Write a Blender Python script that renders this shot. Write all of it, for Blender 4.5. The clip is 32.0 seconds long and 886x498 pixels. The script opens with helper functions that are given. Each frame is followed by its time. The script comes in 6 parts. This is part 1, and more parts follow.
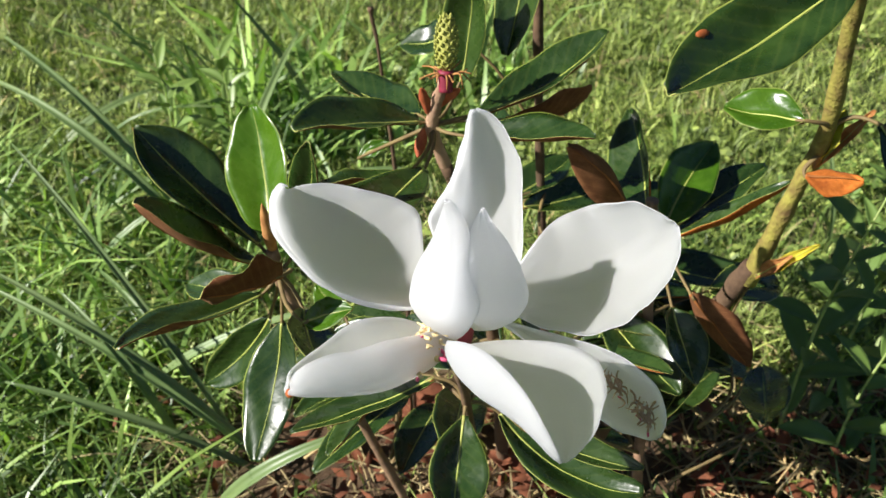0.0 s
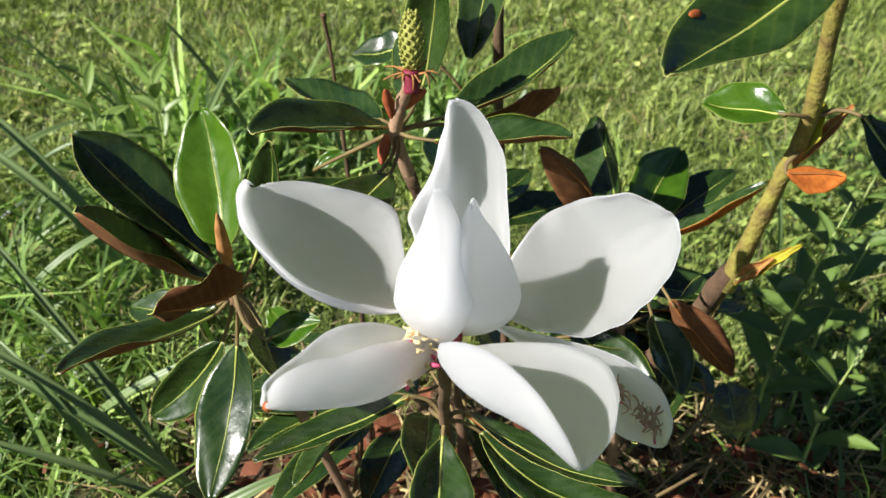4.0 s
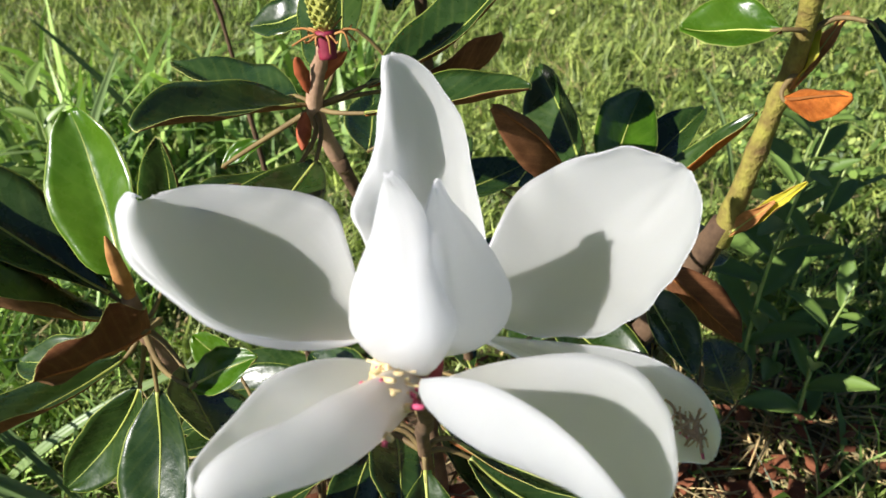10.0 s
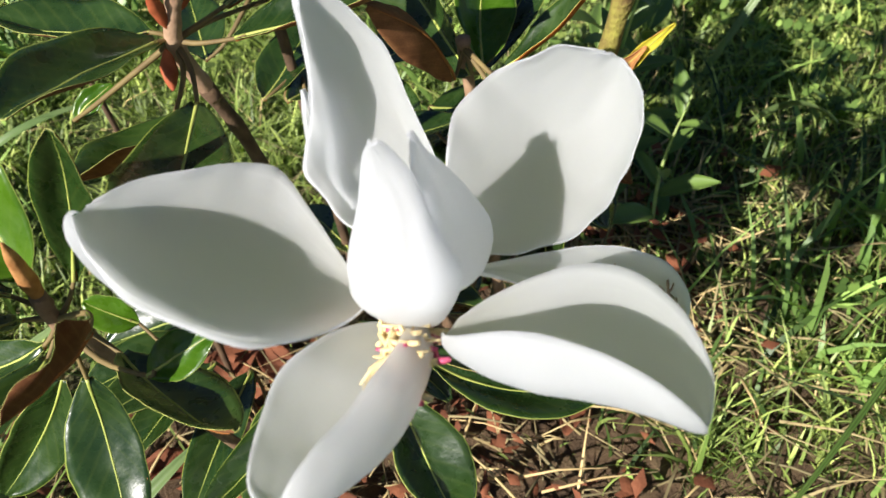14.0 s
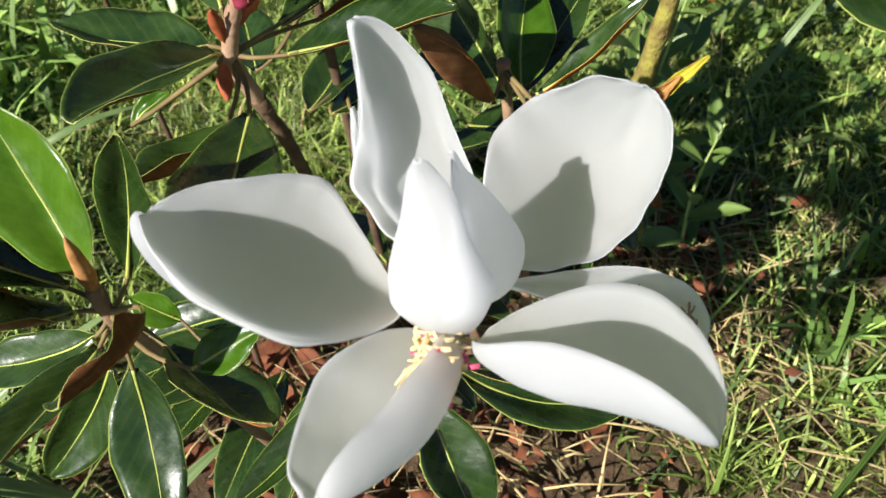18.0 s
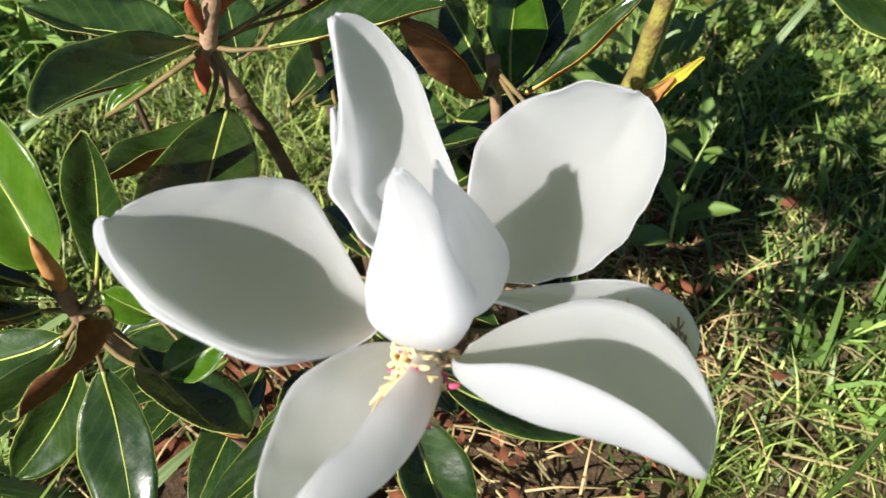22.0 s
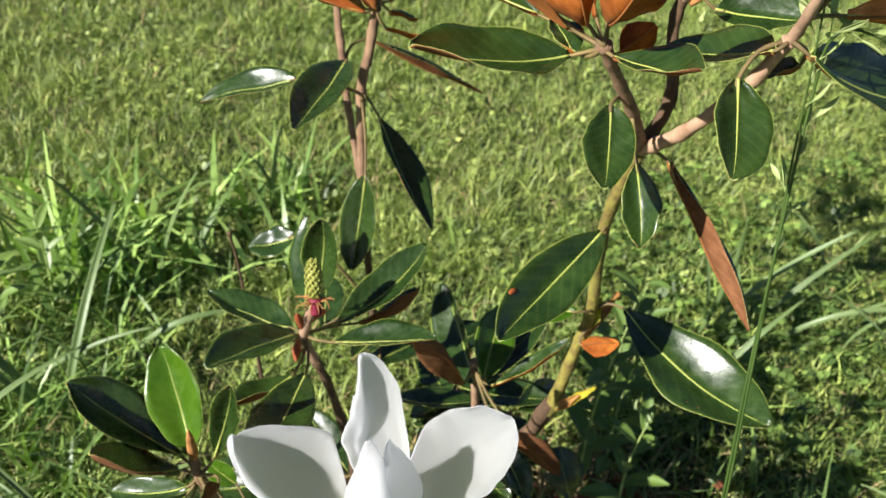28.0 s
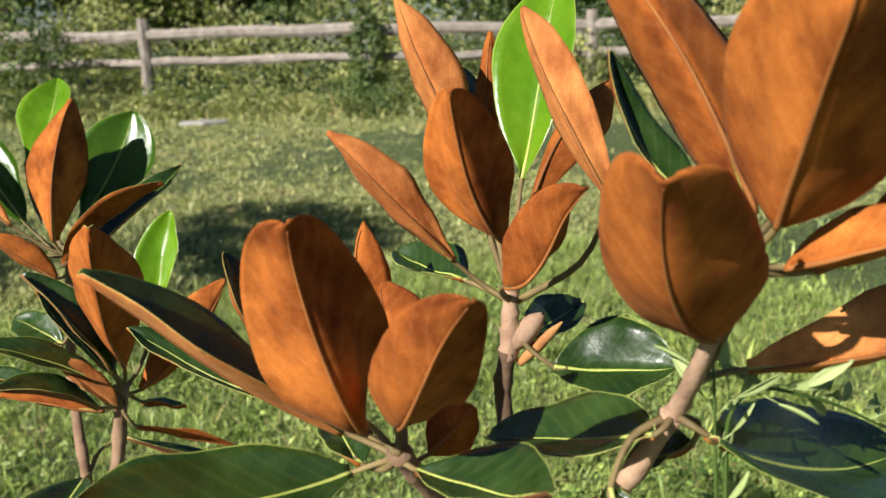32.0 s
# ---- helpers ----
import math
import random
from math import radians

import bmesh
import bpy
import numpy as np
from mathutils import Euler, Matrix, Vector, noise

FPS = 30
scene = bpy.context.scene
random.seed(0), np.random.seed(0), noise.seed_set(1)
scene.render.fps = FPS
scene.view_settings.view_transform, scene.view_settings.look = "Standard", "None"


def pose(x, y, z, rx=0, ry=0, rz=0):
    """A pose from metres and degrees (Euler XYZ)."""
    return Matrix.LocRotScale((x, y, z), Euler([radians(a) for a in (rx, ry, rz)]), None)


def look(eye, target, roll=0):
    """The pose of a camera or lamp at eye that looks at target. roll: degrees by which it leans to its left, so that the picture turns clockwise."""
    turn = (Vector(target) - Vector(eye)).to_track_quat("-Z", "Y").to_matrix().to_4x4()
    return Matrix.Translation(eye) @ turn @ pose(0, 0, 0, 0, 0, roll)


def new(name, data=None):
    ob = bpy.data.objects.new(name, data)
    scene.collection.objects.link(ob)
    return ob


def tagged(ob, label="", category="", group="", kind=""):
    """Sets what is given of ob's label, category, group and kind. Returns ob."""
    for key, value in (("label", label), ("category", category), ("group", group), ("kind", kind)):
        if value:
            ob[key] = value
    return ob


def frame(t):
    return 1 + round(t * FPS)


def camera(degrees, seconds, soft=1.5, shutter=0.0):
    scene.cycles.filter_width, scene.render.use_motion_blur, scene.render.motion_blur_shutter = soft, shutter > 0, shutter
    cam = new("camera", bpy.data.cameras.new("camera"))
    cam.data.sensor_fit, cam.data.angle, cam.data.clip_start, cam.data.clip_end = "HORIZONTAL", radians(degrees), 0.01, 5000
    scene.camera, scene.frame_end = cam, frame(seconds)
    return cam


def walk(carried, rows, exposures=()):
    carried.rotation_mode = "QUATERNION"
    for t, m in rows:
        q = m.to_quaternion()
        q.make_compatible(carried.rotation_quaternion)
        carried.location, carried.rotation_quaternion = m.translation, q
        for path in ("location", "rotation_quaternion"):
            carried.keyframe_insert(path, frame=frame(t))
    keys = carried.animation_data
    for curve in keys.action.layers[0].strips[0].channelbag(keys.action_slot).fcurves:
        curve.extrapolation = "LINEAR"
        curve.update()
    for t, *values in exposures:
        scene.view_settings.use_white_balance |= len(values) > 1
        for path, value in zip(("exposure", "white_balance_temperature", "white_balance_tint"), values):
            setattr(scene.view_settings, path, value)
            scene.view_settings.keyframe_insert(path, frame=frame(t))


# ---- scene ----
cam = camera(52.6, 32.0)
cam.data.dof.use_dof, cam.data.dof.focus_distance, cam.data.dof.aperture_fstop = True, 0.47, 18.0
METRES, EYE, TILT, LEAN, TURN = 1.2, 0.72, -35.5, -1.5, 0.0
PATH = [
    (0, (0.024, 0.007, 0.731), (-0.014, 1.619, -0.452), 0.4),
    (0.5, (0.018, 0.013, 0.717), (0.03, 1.649, -0.433), 1.5),
    (1, (0.014, 0.014, 0.715), (0.045, 1.638, -0.453), 1.9),
    (1.5, (0.011, 0.017, 0.714), (0.069, 1.632, -0.465), 2.5),
    (2, (0.006, 0.013, 0.718), (0.079, 1.635, -0.449), 2.8),
    (2.5, (0.003, 0.013, 0.715), (0.076, 1.655, -0.424), 2.2),
    (3, (0.008, 0.019, 0.726), (0.062, 1.653, -0.427), 0.5),
    (3.5, (-0.002, 0.019, 0.713), (0.1, 1.667, -0.416), 2.0),
    (5.5, (-0.001, 0.062, 0.645), (0.177, 1.765, -0.388), 0.7),
    (6, (0.001, 0.064, 0.64), (0.192, 1.78, -0.371), -0.5),
    (6.5, (-0.001, 0.078, 0.628), (0.248, 1.782, -0.39), -1.7),
    (7, (-0.005, 0.083, 0.625), (0.325, 1.754, -0.422), -1.4),
    (7.5, (-0.013, 0.082, 0.631), (0.342, 1.727, -0.45), -1.6),
    (8, (-0.017, 0.081, 0.635), (0.336, 1.721, -0.454), -2.0),
    (8.5, (-0.015, 0.081, 0.636), (0.311, 1.723, -0.458), -2.9),
    (9, (-0.015, 0.08, 0.64), (0.269, 1.717, -0.474), -2.9),
    (9.5, (0.008, 0.078, 0.645), (0.234, 1.702, -0.5), -1.0),
    (10, (-0.007, 0.111, 0.646), (0.27, 1.724, -0.504), -2.3),
    (10.5, (-0.014, 0.135, 0.659), (0.368, 1.627, -0.617), -5.7),
    (11, (-0.034, 0.141, 0.664), (0.459, 1.519, -0.7), -5.3),
    (11.5, (-0.049, 0.139, 0.67), (0.499, 1.492, -0.697), -5.1),
    (12, (-0.055, 0.147, 0.663), (0.541, 1.479, -0.704), -4.4),
    (12.5, (-0.054, 0.158, 0.664), (0.563, 1.452, -0.73), -4.7),
    (13, (-0.05, 0.156, 0.669), (0.565, 1.415, -0.758), -5.4),
    (13.5, (-0.055, 0.165, 0.675), (0.559, 1.405, -0.768), -4.8),
    (14, (-0.055, 0.157, 0.674), (0.547, 1.399, -0.773), -4.6),
    (14.5, (-0.053, 0.158, 0.669), (0.533, 1.408, -0.778), -4.5),
    (15, (-0.057, 0.156, 0.672), (0.514, 1.418, -0.77), -4.8),
    (15.5, (-0.054, 0.155, 0.673), (0.509, 1.418, -0.771), -4.8),
    (17.5, (-0.064, 0.146, 0.684), (0.504, 1.419, -0.751), -3.4),
    (18, (-0.063, 0.145, 0.689), (0.492, 1.435, -0.734), -3.8),
    (18.5, (-0.066, 0.144, 0.693), (0.485, 1.447, -0.721), -4.1),
    (19, (-0.063, 0.142, 0.699), (0.493, 1.445, -0.713), -4.1),
    (19.5, (-0.063, 0.146, 0.692), (0.501, 1.436, -0.729), -3.8),
    (20, (-0.058, 0.148, 0.688), (0.506, 1.417, -0.751), -3.6),
    (20.5, (-0.06, 0.152, 0.688), (0.497, 1.413, -0.761), -3.6),
    (21, (-0.06, 0.152, 0.687), (0.494, 1.409, -0.767), -3.6),
    (21.5, (-0.052, 0.159, 0.687), (0.505, 1.409, -0.771), -3.0),
    (22, (-0.054, 0.159, 0.685), (0.516, 1.417, -0.762), -1.9),
    (22.5, (-0.058, 0.155, 0.69), (0.518, 1.42, -0.748), -1.2),
    (23, (-0.059, 0.153, 0.691), (0.515, 1.431, -0.736), -0.9),
    (23.5, (-0.048, 0.151, 0.695), (0.494, 1.445, -0.731), -0.4),
    (24, (-0.04, 0.138, 0.691), (0.416, 1.47, -0.729), 0.6),
    (24.5, (-0.027, 0.133, 0.687), (0.349, 1.508, -0.717), 1.2),
    (26.5, (-0.055, 0.125, 0.729), (0.304, 1.59, -0.585), 3.1),
    (27, (-0.059, 0.067, 0.782), (0.289, 1.562, -0.5), 2.9),
    (27.5, (-0.069, -0.02, 0.867), (0.365, 1.5, -0.358), 4.1),
    (28, (-0.065, -0.066, 0.941), (0.423, 1.529, -0.162), 3.4),
    (28.5, (-0.055, -0.08, 1.002), (0.478, 1.588, 0.034), 1.6),
    (29, (-0.052, -0.085, 1.022), (0.555, 1.61, 0.15), 1.3),
    (29.5, (-0.037, -0.067, 1.019), (0.624, 1.625, 0.182), 0.9),
    (30, (-0.017, -0.006, 0.971), (0.711, 1.707, 0.24), 0.3),
    (30.5, (0.011, 0.047, 0.945), (0.817, 1.78, 0.356), -0.1),
    (31, (0.035, 0.072, 0.915), (0.9, 1.812, 0.444), 0.6),
    (31.5, (0.055, 0.091, 0.898), (0.923, 1.842, 0.473), -0.3),
    (32, (0.048, 0.103, 0.907), (0.889, 1.86, 0.452), -1.4),
]
walk(cam, [(t, look(eye, target, roll)) for t, eye, target, roll in PATH],
     exposures=[(0, 0.69), (3, 0.66), (5.8, 0.59), (7, 0.57), (9, 0.66), (12, 0.67), (24, 0.69), (28, 0.71), (30, 0.66), (32, 0.58)])

# ---- world, sun ----
TO_SUN = Vector((-0.785, -0.285, 0.55)).normalized()
world = bpy.data.worlds.new("sky")
scene.world = world
world.use_nodes = True
wn = world.node_tree
sky = wn.nodes.new("ShaderNodeTexSky")
sky.sky_type = "NISHITA"
sky.sun_disc = False
sky.air_density, sky.dust_density, sky.ozone_density = 1.0, 0.2, 4.0
sky.sun_elevation = math.asin(TO_SUN.z)
sky.sun_rotation = math.atan2(TO_SUN.x, TO_SUN.y)
wn.links.new(sky.outputs[0], wn.nodes["Background"].inputs[0])
wn.nodes["Background"].inputs[1].default_value = 0.036
sun = new("sun", bpy.data.lights.new("sun", "SUN"))
sun.data.energy, sun.data.angle, sun.data.color = 5.0, radians(0.53), (1.0, 0.955, 0.92)
sun.rotation_mode = "QUATERNION"
sun.rotation_quaternion = (-TO_SUN).to_track_quat("-Z", "Y")


# ---- materials ----
def material(name, rough=0.6, metal=0.0):
    m = bpy.data.materials.new(name)
    m.use_nodes = True
    nt = m.node_tree
    b = nt.nodes["Principled BSDF"]
    b.inputs["Roughness"].default_value = rough
    b.inputs["Metallic"].default_value = metal
    return m, nt, b


def link(nt, a, b):
    nt.links.new(a, b)


def noise_tex(nt, scale, detail=4.0, rough=0.55, coord="Object"):
    c = nt.nodes.new("ShaderNodeTexCoord")
    n = nt.nodes.new("ShaderNodeTexNoise")
    n.inputs["Scale"].default_value, n.inputs["Detail"].default_value, n.inputs["Roughness"].default_value = scale, detail, rough
    link(nt, c.outputs[coord], n.inputs["Vector"])
    return n.outputs["Fac"]


def ramp(nt, fac, stops):
    r = nt.nodes.new("ShaderNodeValToRGB")
    els = r.color_ramp.elements
    while len(els) < len(stops):
        els.new(0.5)
    for e, (p, c) in zip(els, stops):
        e.position, e.color = p, (*c, 1)
    link(nt, fac, r.inputs["Fac"])
    return r.outputs["Color"]


def mix(nt, fac, a, b, mode="MIX"):
    m = nt.nodes.new("ShaderNodeMix")
    m.data_type, m.blend_type = "RGBA", mode
    for sock, v in ((m.inputs[0], fac), (m.inputs[6], a), (m.inputs[7], b)):
        if hasattr(v, "is_linked"):
            link(nt, v, sock)
        else:
            sock.default_value = v if isinstance(v, float) else (*v, 1)
    return m.outputs[2]


def calc(nt, op, a, b=0.0):
    m = nt.nodes.new("ShaderNodeMath")
    m.operation = op
    for sock, v in ((m.inputs[0], a), (m.inputs[1], b)):
        if hasattr(v, "is_linked"):
            link(nt, v, sock)
        else:
            sock.default_value = v
    return m.outputs[0]


def bump(nt, bsdf, height, strength, dist=0.001):
    b = nt.nodes.new("ShaderNodeBump")
    b.inputs["Strength"].default_value, b.inputs["Distance"].default_value = strength, dist
    link(nt, height, b.inputs["Height"])
    link(nt, b.outputs["Normal"], bsdf.inputs["Normal"])


def translucent(m, nt, bsdf, colour, amount):
    out = nt.nodes["Material Output"]
    t = nt.nodes.new("ShaderNodeBsdfTranslucent")
    x = nt.nodes.new("ShaderNodeMixShader")
    x.inputs[0].default_value = amount
    if hasattr(colour, "is_linked"):
        link(nt, colour, t.inputs["Color"])
    else:
        t.inputs["Color"].default_value = (*colour, 1)
    link(nt, bsdf.outputs[0], x.inputs[1])
    link(nt, t.outputs[0], x.inputs[2])
    link(nt, x.outputs[0], out.inputs["Surface"])


def vary(nt, colour, dark, light, random_out="Random"):
    i = nt.nodes.new("ShaderNodeObjectInfo")
    return mix(nt, 1.0, colour, ramp(nt, i.outputs[random_out], [(0.0, dark), (1.0, light)]), "MULTIPLY")


def vein_height(nt, count, slant):
    """Side veins that run from the midrib to the edge: u along the leaf, v across it."""
    c = nt.nodes.new("ShaderNodeTexCoord")
    s = nt.nodes.new("ShaderNodeSeparateXYZ")
    link(nt, c.outputs["UV"], s.inputs[0])
    side = calc(nt, "ABSOLUTE", calc(nt, "SUBTRACT", s.outputs[1], 0.5))
    wobble = calc(nt, "MULTIPLY", calc(nt, "SUBTRACT", noise_tex(nt, 60.0, 2.0), 0.5), 0.03)
    ph = calc(nt, "ADD", calc(nt, "SUBTRACT", s.outputs[0], calc(nt, "MULTIPLY", side, slant)), wobble)
    w = calc(nt, "SINE", calc(nt, "MULTIPLY", ph, count * 6.283))
    line = calc(nt, "POWER", calc(nt, "MULTIPLY", calc(nt, "ADD", w, 1.0), 0.5), 8.0)
    return s.outputs[0], side, line


def leaf_top(name, dark, light, rim, thru):
    m, nt, b = material(name, 0.22)
    u, side, line = vein_height(nt, 11.0, 0.45)
    col = ramp(nt, noise_tex(nt, 45.0, 5.0), [(0.3, dark), (0.7, light)])
    col = vary(nt, col, (0.8, 0.85, 0.8), (1.15, 1.1, 1.0))
    col = mix(nt, calc(nt, "MULTIPLY", line, 0.03), col, rim)
    rib = calc(nt, "LESS_THAN", calc(nt, "ADD", side, calc(nt, "MULTIPLY", u, 0.022)), 0.026)
    margin = calc(nt, "MULTIPLY", calc(nt, "GREATER_THAN", side, 0.486), 0.7)
    col = mix(nt, calc(nt, "MULTIPLY", calc(nt, "MAXIMUM", rib, margin), 0.8), col, rim)
    link(nt, col, b.inputs["Base Color"])
    rr = ramp(nt, noise_tex(nt, 90.0, 3.0), [(0.3, (0.20,) * 3), (0.75, (0.40,) * 3)])
    link(nt, rr, b.inputs["Roughness"])
    b.inputs["Specular IOR Level"].default_value = 0.65
    h = calc(nt, "ADD", calc(nt, "MULTIPLY", line, -0.03), calc(nt, "MULTIPLY", noise_tex(nt, 190.0, 4.0), 0.7))
    bump(nt, b, h, 0.30, 0.0012)
    translucent(m, nt, b, mix(nt, 1.0, col, (2.2, 2.4, 1.2), "MULTIPLY"), thru)
    return m


def leaf_felt(name, dark, light):
    m, nt, b = material(name, 0.85)
    u, side, line = vein_height(nt, 11.0, 0.45)
    blotch = noise_tex(nt, 42.0, 6.0, 0.62)
    col = ramp(nt, blotch, [(0.33, dark), (0.66, light)])
    col = mix(nt, 1.0, col, ramp(nt, noise_tex(nt, 14.0, 3.0), [(0.36, (0.74, 0.66, 0.60)), (0.62, (1.14, 1.12, 1.12))]), "MULTIPLY")
    fuzz = noise_tex(nt, 1500.0, 3.0)
    col = mix(nt, 1.0, col, ramp(nt, fuzz, [(0.3, (0.78,) * 3), (0.7, (1.14,) * 3)]), "MULTIPLY")
    along = nt.nodes.new("ShaderNodeCombineXYZ")
    link(nt, calc(nt, "MULTIPLY", calc(nt, "SUBTRACT", u, calc(nt, "MULTIPLY", side, 0.45)), 22.0), along.inputs[0])
    link(nt, calc(nt, "MULTIPLY", side, 7.0), along.inputs[1])
    streak = nt.nodes.new("ShaderNodeTexNoise")
    streak.inputs["Scale"].default_value, streak.inputs["Detail"].default_value = 1.0, 3.0
    link(nt, along.outputs[0], streak.inputs["Vector"])
    col = mix(nt, 1.0, col, ramp(nt, streak.outputs["Fac"], [(0.3, (0.88, 0.84, 0.82)), (0.7, (1.10, 1.09, 1.08))]), "MULTIPLY")
    col = vary(nt, col, (0.72, 0.66, 0.62), (1.2, 1.2, 1.2))
    col = mix(nt, calc(nt, "MULTIPLY", line, 0.06), col, (0.62, 0.30, 0.12))
    link(nt, col, b.inputs["Base Color"])
    b.inputs["Sheen Weight"].default_value = 0.05
    b.inputs["Specular IOR Level"].default_value = 0.15
    b.inputs["Sheen Roughness"].default_value = 0.4
    b.inputs["Sheen Tint"].default_value = (1.0, 0.6, 0.3, 1)
    h = calc(nt, "ADD", calc(nt, "MULTIPLY", line, 0.05), calc(nt, "MULTIPLY", fuzz, 0.35))
    h = calc(nt, "ADD", h, calc(nt, "MULTIPLY", noise_tex(nt, 75.0, 3.0), 0.8))
    bump(nt, b, h, 0.35, 0.0010)
    return m


def plain(name, dark, light, scale, rough, bumpy=0.3, dist=0.001, island=0.0, thru=0.0):
    """A two-toned surface; island tells how far single blades or leaves stray from the mean."""
    m, nt, b = material(name, rough)
    col = ramp(nt, noise_tex(nt, scale, 6.0, 0.6), [(0.28, dark), (0.72, light)])
    if island:
        g = nt.nodes.new("ShaderNodeNewGeometry")
        col = mix(nt, 1.0, col, ramp(nt, g.outputs["Random Per Island"], [(p, tuple(1 + (q - 1) * island for q in c)) for p, c in ((0.0, (0.22, 0.27, 0.24)), (0.5, (0.95, 0.98, 0.86)), (0.85, (1.7, 1.6, 1.35)), (1.0, (2.6, 2.35, 2.1)))]), "MULTIPLY")
    else:
        col = vary(nt, col, (0.85,) * 3, (1.12,) * 3)
    link(nt, col, b.inputs["Base Color"])
    if bumpy:
        bump(nt, b, noise_tex(nt, scale * 4, 4.0), bumpy, dist)
    if thru:
        translucent(m, nt, b, mix(nt, 1.0, col, (1.6, 1.9, 0.8), "MULTIPLY"), thru)
    return m


LEAF = leaf_top("leaf_glossy_green", (0.013, 0.034, 0.007), (0.034, 0.072, 0.013), (0.40, 0.47, 0.09), 0.06)
# lime leaves: young green, with sun and backlight painted into the colour
LIME = leaf_top("leaf_young_lit_lime", (0.062, 0.165, 0.010), (0.115, 0.25, 0.016), (0.5, 0.62, 0.15), 0.45)
BRIGHT = leaf_top("leaf_new_sunlit_lime", (0.14, 0.34, 0.012), (0.24, 0.46, 0.02), (0.55, 0.68, 0.15), 0.5)
FAWN = leaf_felt("leaf_fawn_felt", (0.40, 0.135, 0.036), (0.74, 0.32, 0.095))
FELT = leaf_felt("leaf_rust_felt", (0.22, 0.056, 0.010), (0.60, 0.200, 0.036))
UNDER = leaf_felt("leaf_pale_felt", (0.15, 0.068, 0.030), (0.29, 0.14, 0.065))
EDGE = plain("leaf_edge_yellow", (0.38, 0.40, 0.09), (0.55, 0.55, 0.16), 80.0, 0.7, 0.0)
RIB = plain("midrib_yellow_green", (0.36, 0.42, 0.08), (0.52, 0.56, 0.14), 60.0, 0.45, 0.0)
RIB_RUST = plain("midrib_rust", (0.24, 0.075, 0.014), (0.40, 0.15, 0.03), 60.0, 0.8, 0.2)
TWIG = plain("twig_bark_tan", (0.17, 0.092, 0.050), (0.42, 0.265, 0.155), 55.0, 0.85, 0.6, 0.0015)
TAN = plain("young_shoot_tan", (0.32, 0.18, 0.105), (0.56, 0.37, 0.235), 90.0, 0.8, 0.5, 0.001)
PETIOLE = plain("leaf_stalk_olive", (0.13, 0.085, 0.035), (0.27, 0.20, 0.07), 60.0, 0.7, 0.3)
DARKTWIG = plain("twig_bark_grey_brown", (0.07, 0.040, 0.022), (0.19, 0.115, 0.06), 60.0, 0.9, 0.6, 0.0015)
LICHEN = plain("trunk_bark_lichen", (0.12, 0.060, 0.026), (0.34, 0.32, 0.055), 75.0, 0.88, 0.9, 0.002)
BUDFUR = plain("bud_rust_fur", (0.30, 0.12, 0.03), (0.55, 0.27, 0.09), 120.0, 0.9, 0.5)
SHEATH = plain("bract_red_brown", (0.26, 0.05, 0.015), (0.45, 0.12, 0.04), 80.0, 0.7, 0.3)
YELLOW = plain("young_leaf_yellow", (0.50, 0.42, 0.03), (0.62, 0.58, 0.07), 80.0, 0.5, 0.2, thru=0.25)
CONE = plain("fruit_yellow_green", (0.27, 0.29, 0.05), (0.48, 0.48, 0.11), 150.0, 0.7, 0.4)
CONETIP = plain("fruit_hook_dark", (0.07, 0.06, 0.02), (0.16, 0.14, 0.05), 150.0, 0.7, 0.3)
PINK = plain("receptacle_crimson", (0.17, 0.012, 0.03), (0.30, 0.03, 0.06), 120.0, 0.6, 0.2)
CREAM = plain("stamen_cream", (0.74, 0.55, 0.24), (0.86, 0.73, 0.42), 200.0, 0.6, 0.2)
OLDSTAMEN = plain("stamen_withered_tan", (0.34, 0.22, 0.12), (0.55, 0.40, 0.24), 200.0, 0.7, 0.2)
STAMENPINK = plain("stamen_tip_pink", (0.50, 0.05, 0.13), (0.68, 0.14, 0.24), 200.0, 0.6, 0.2)
ROT = plain("petal_scar_rust", (0.30, 0.06, 0.01), (0.50, 0.14, 0.03), 200.0, 0.8, 0.2)
DRY = plain("dead_leaf_rust", (0.11, 0.034, 0.014), (0.27, 0.09, 0.036), 30.0, 0.85, 0.6, 0.003, thru=0.05)
STRAW = plain("dry_grass_straw", (0.30, 0.22, 0.10), (0.52, 0.42, 0.22), 40.0, 0.8, 0.0, island=0.6)
GRASS = plain("lawn_blade_green", (0.165, 0.245, 0.05), (0.365, 0.435, 0.135), 9.0, 0.5, 0.0, island=0.75, thru=0.14)
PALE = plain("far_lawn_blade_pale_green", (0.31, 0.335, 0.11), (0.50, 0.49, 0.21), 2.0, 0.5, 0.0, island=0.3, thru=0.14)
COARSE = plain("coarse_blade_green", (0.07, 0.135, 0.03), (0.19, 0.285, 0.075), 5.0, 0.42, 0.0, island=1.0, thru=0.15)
BLADE = plain("broad_blade_pale_green", (0.13, 0.22, 0.065), (0.27, 0.36, 0.14), 9.0, 0.4, 0.2, 0.0006, thru=0.2)
TUFT = plain("tuft_blade_fresh_green", (0.15, 0.27, 0.06), (0.31, 0.44, 0.15), 9.0, 0.4, 0.0, island=1.0, thru=0.2)
SEED = plain("grass_spikelet_green", (0.34, 0.45, 0.14), (0.58, 0.64, 0.28), 60.0, 0.6, 0.0, thru=0.25)
RAIL = plain("weathered_fence_wood", (0.20, 0.165, 0.13), (0.44, 0.38, 0.32), 9.0, 0.9, 0.6, 0.004)
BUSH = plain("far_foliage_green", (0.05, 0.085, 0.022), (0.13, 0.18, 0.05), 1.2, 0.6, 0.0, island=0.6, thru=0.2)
BARK = plain("far_tree_bark", (0.05, 0.04, 0.03), (0.13, 0.10, 0.08), 8.0, 0.9, 0.6, 0.01)


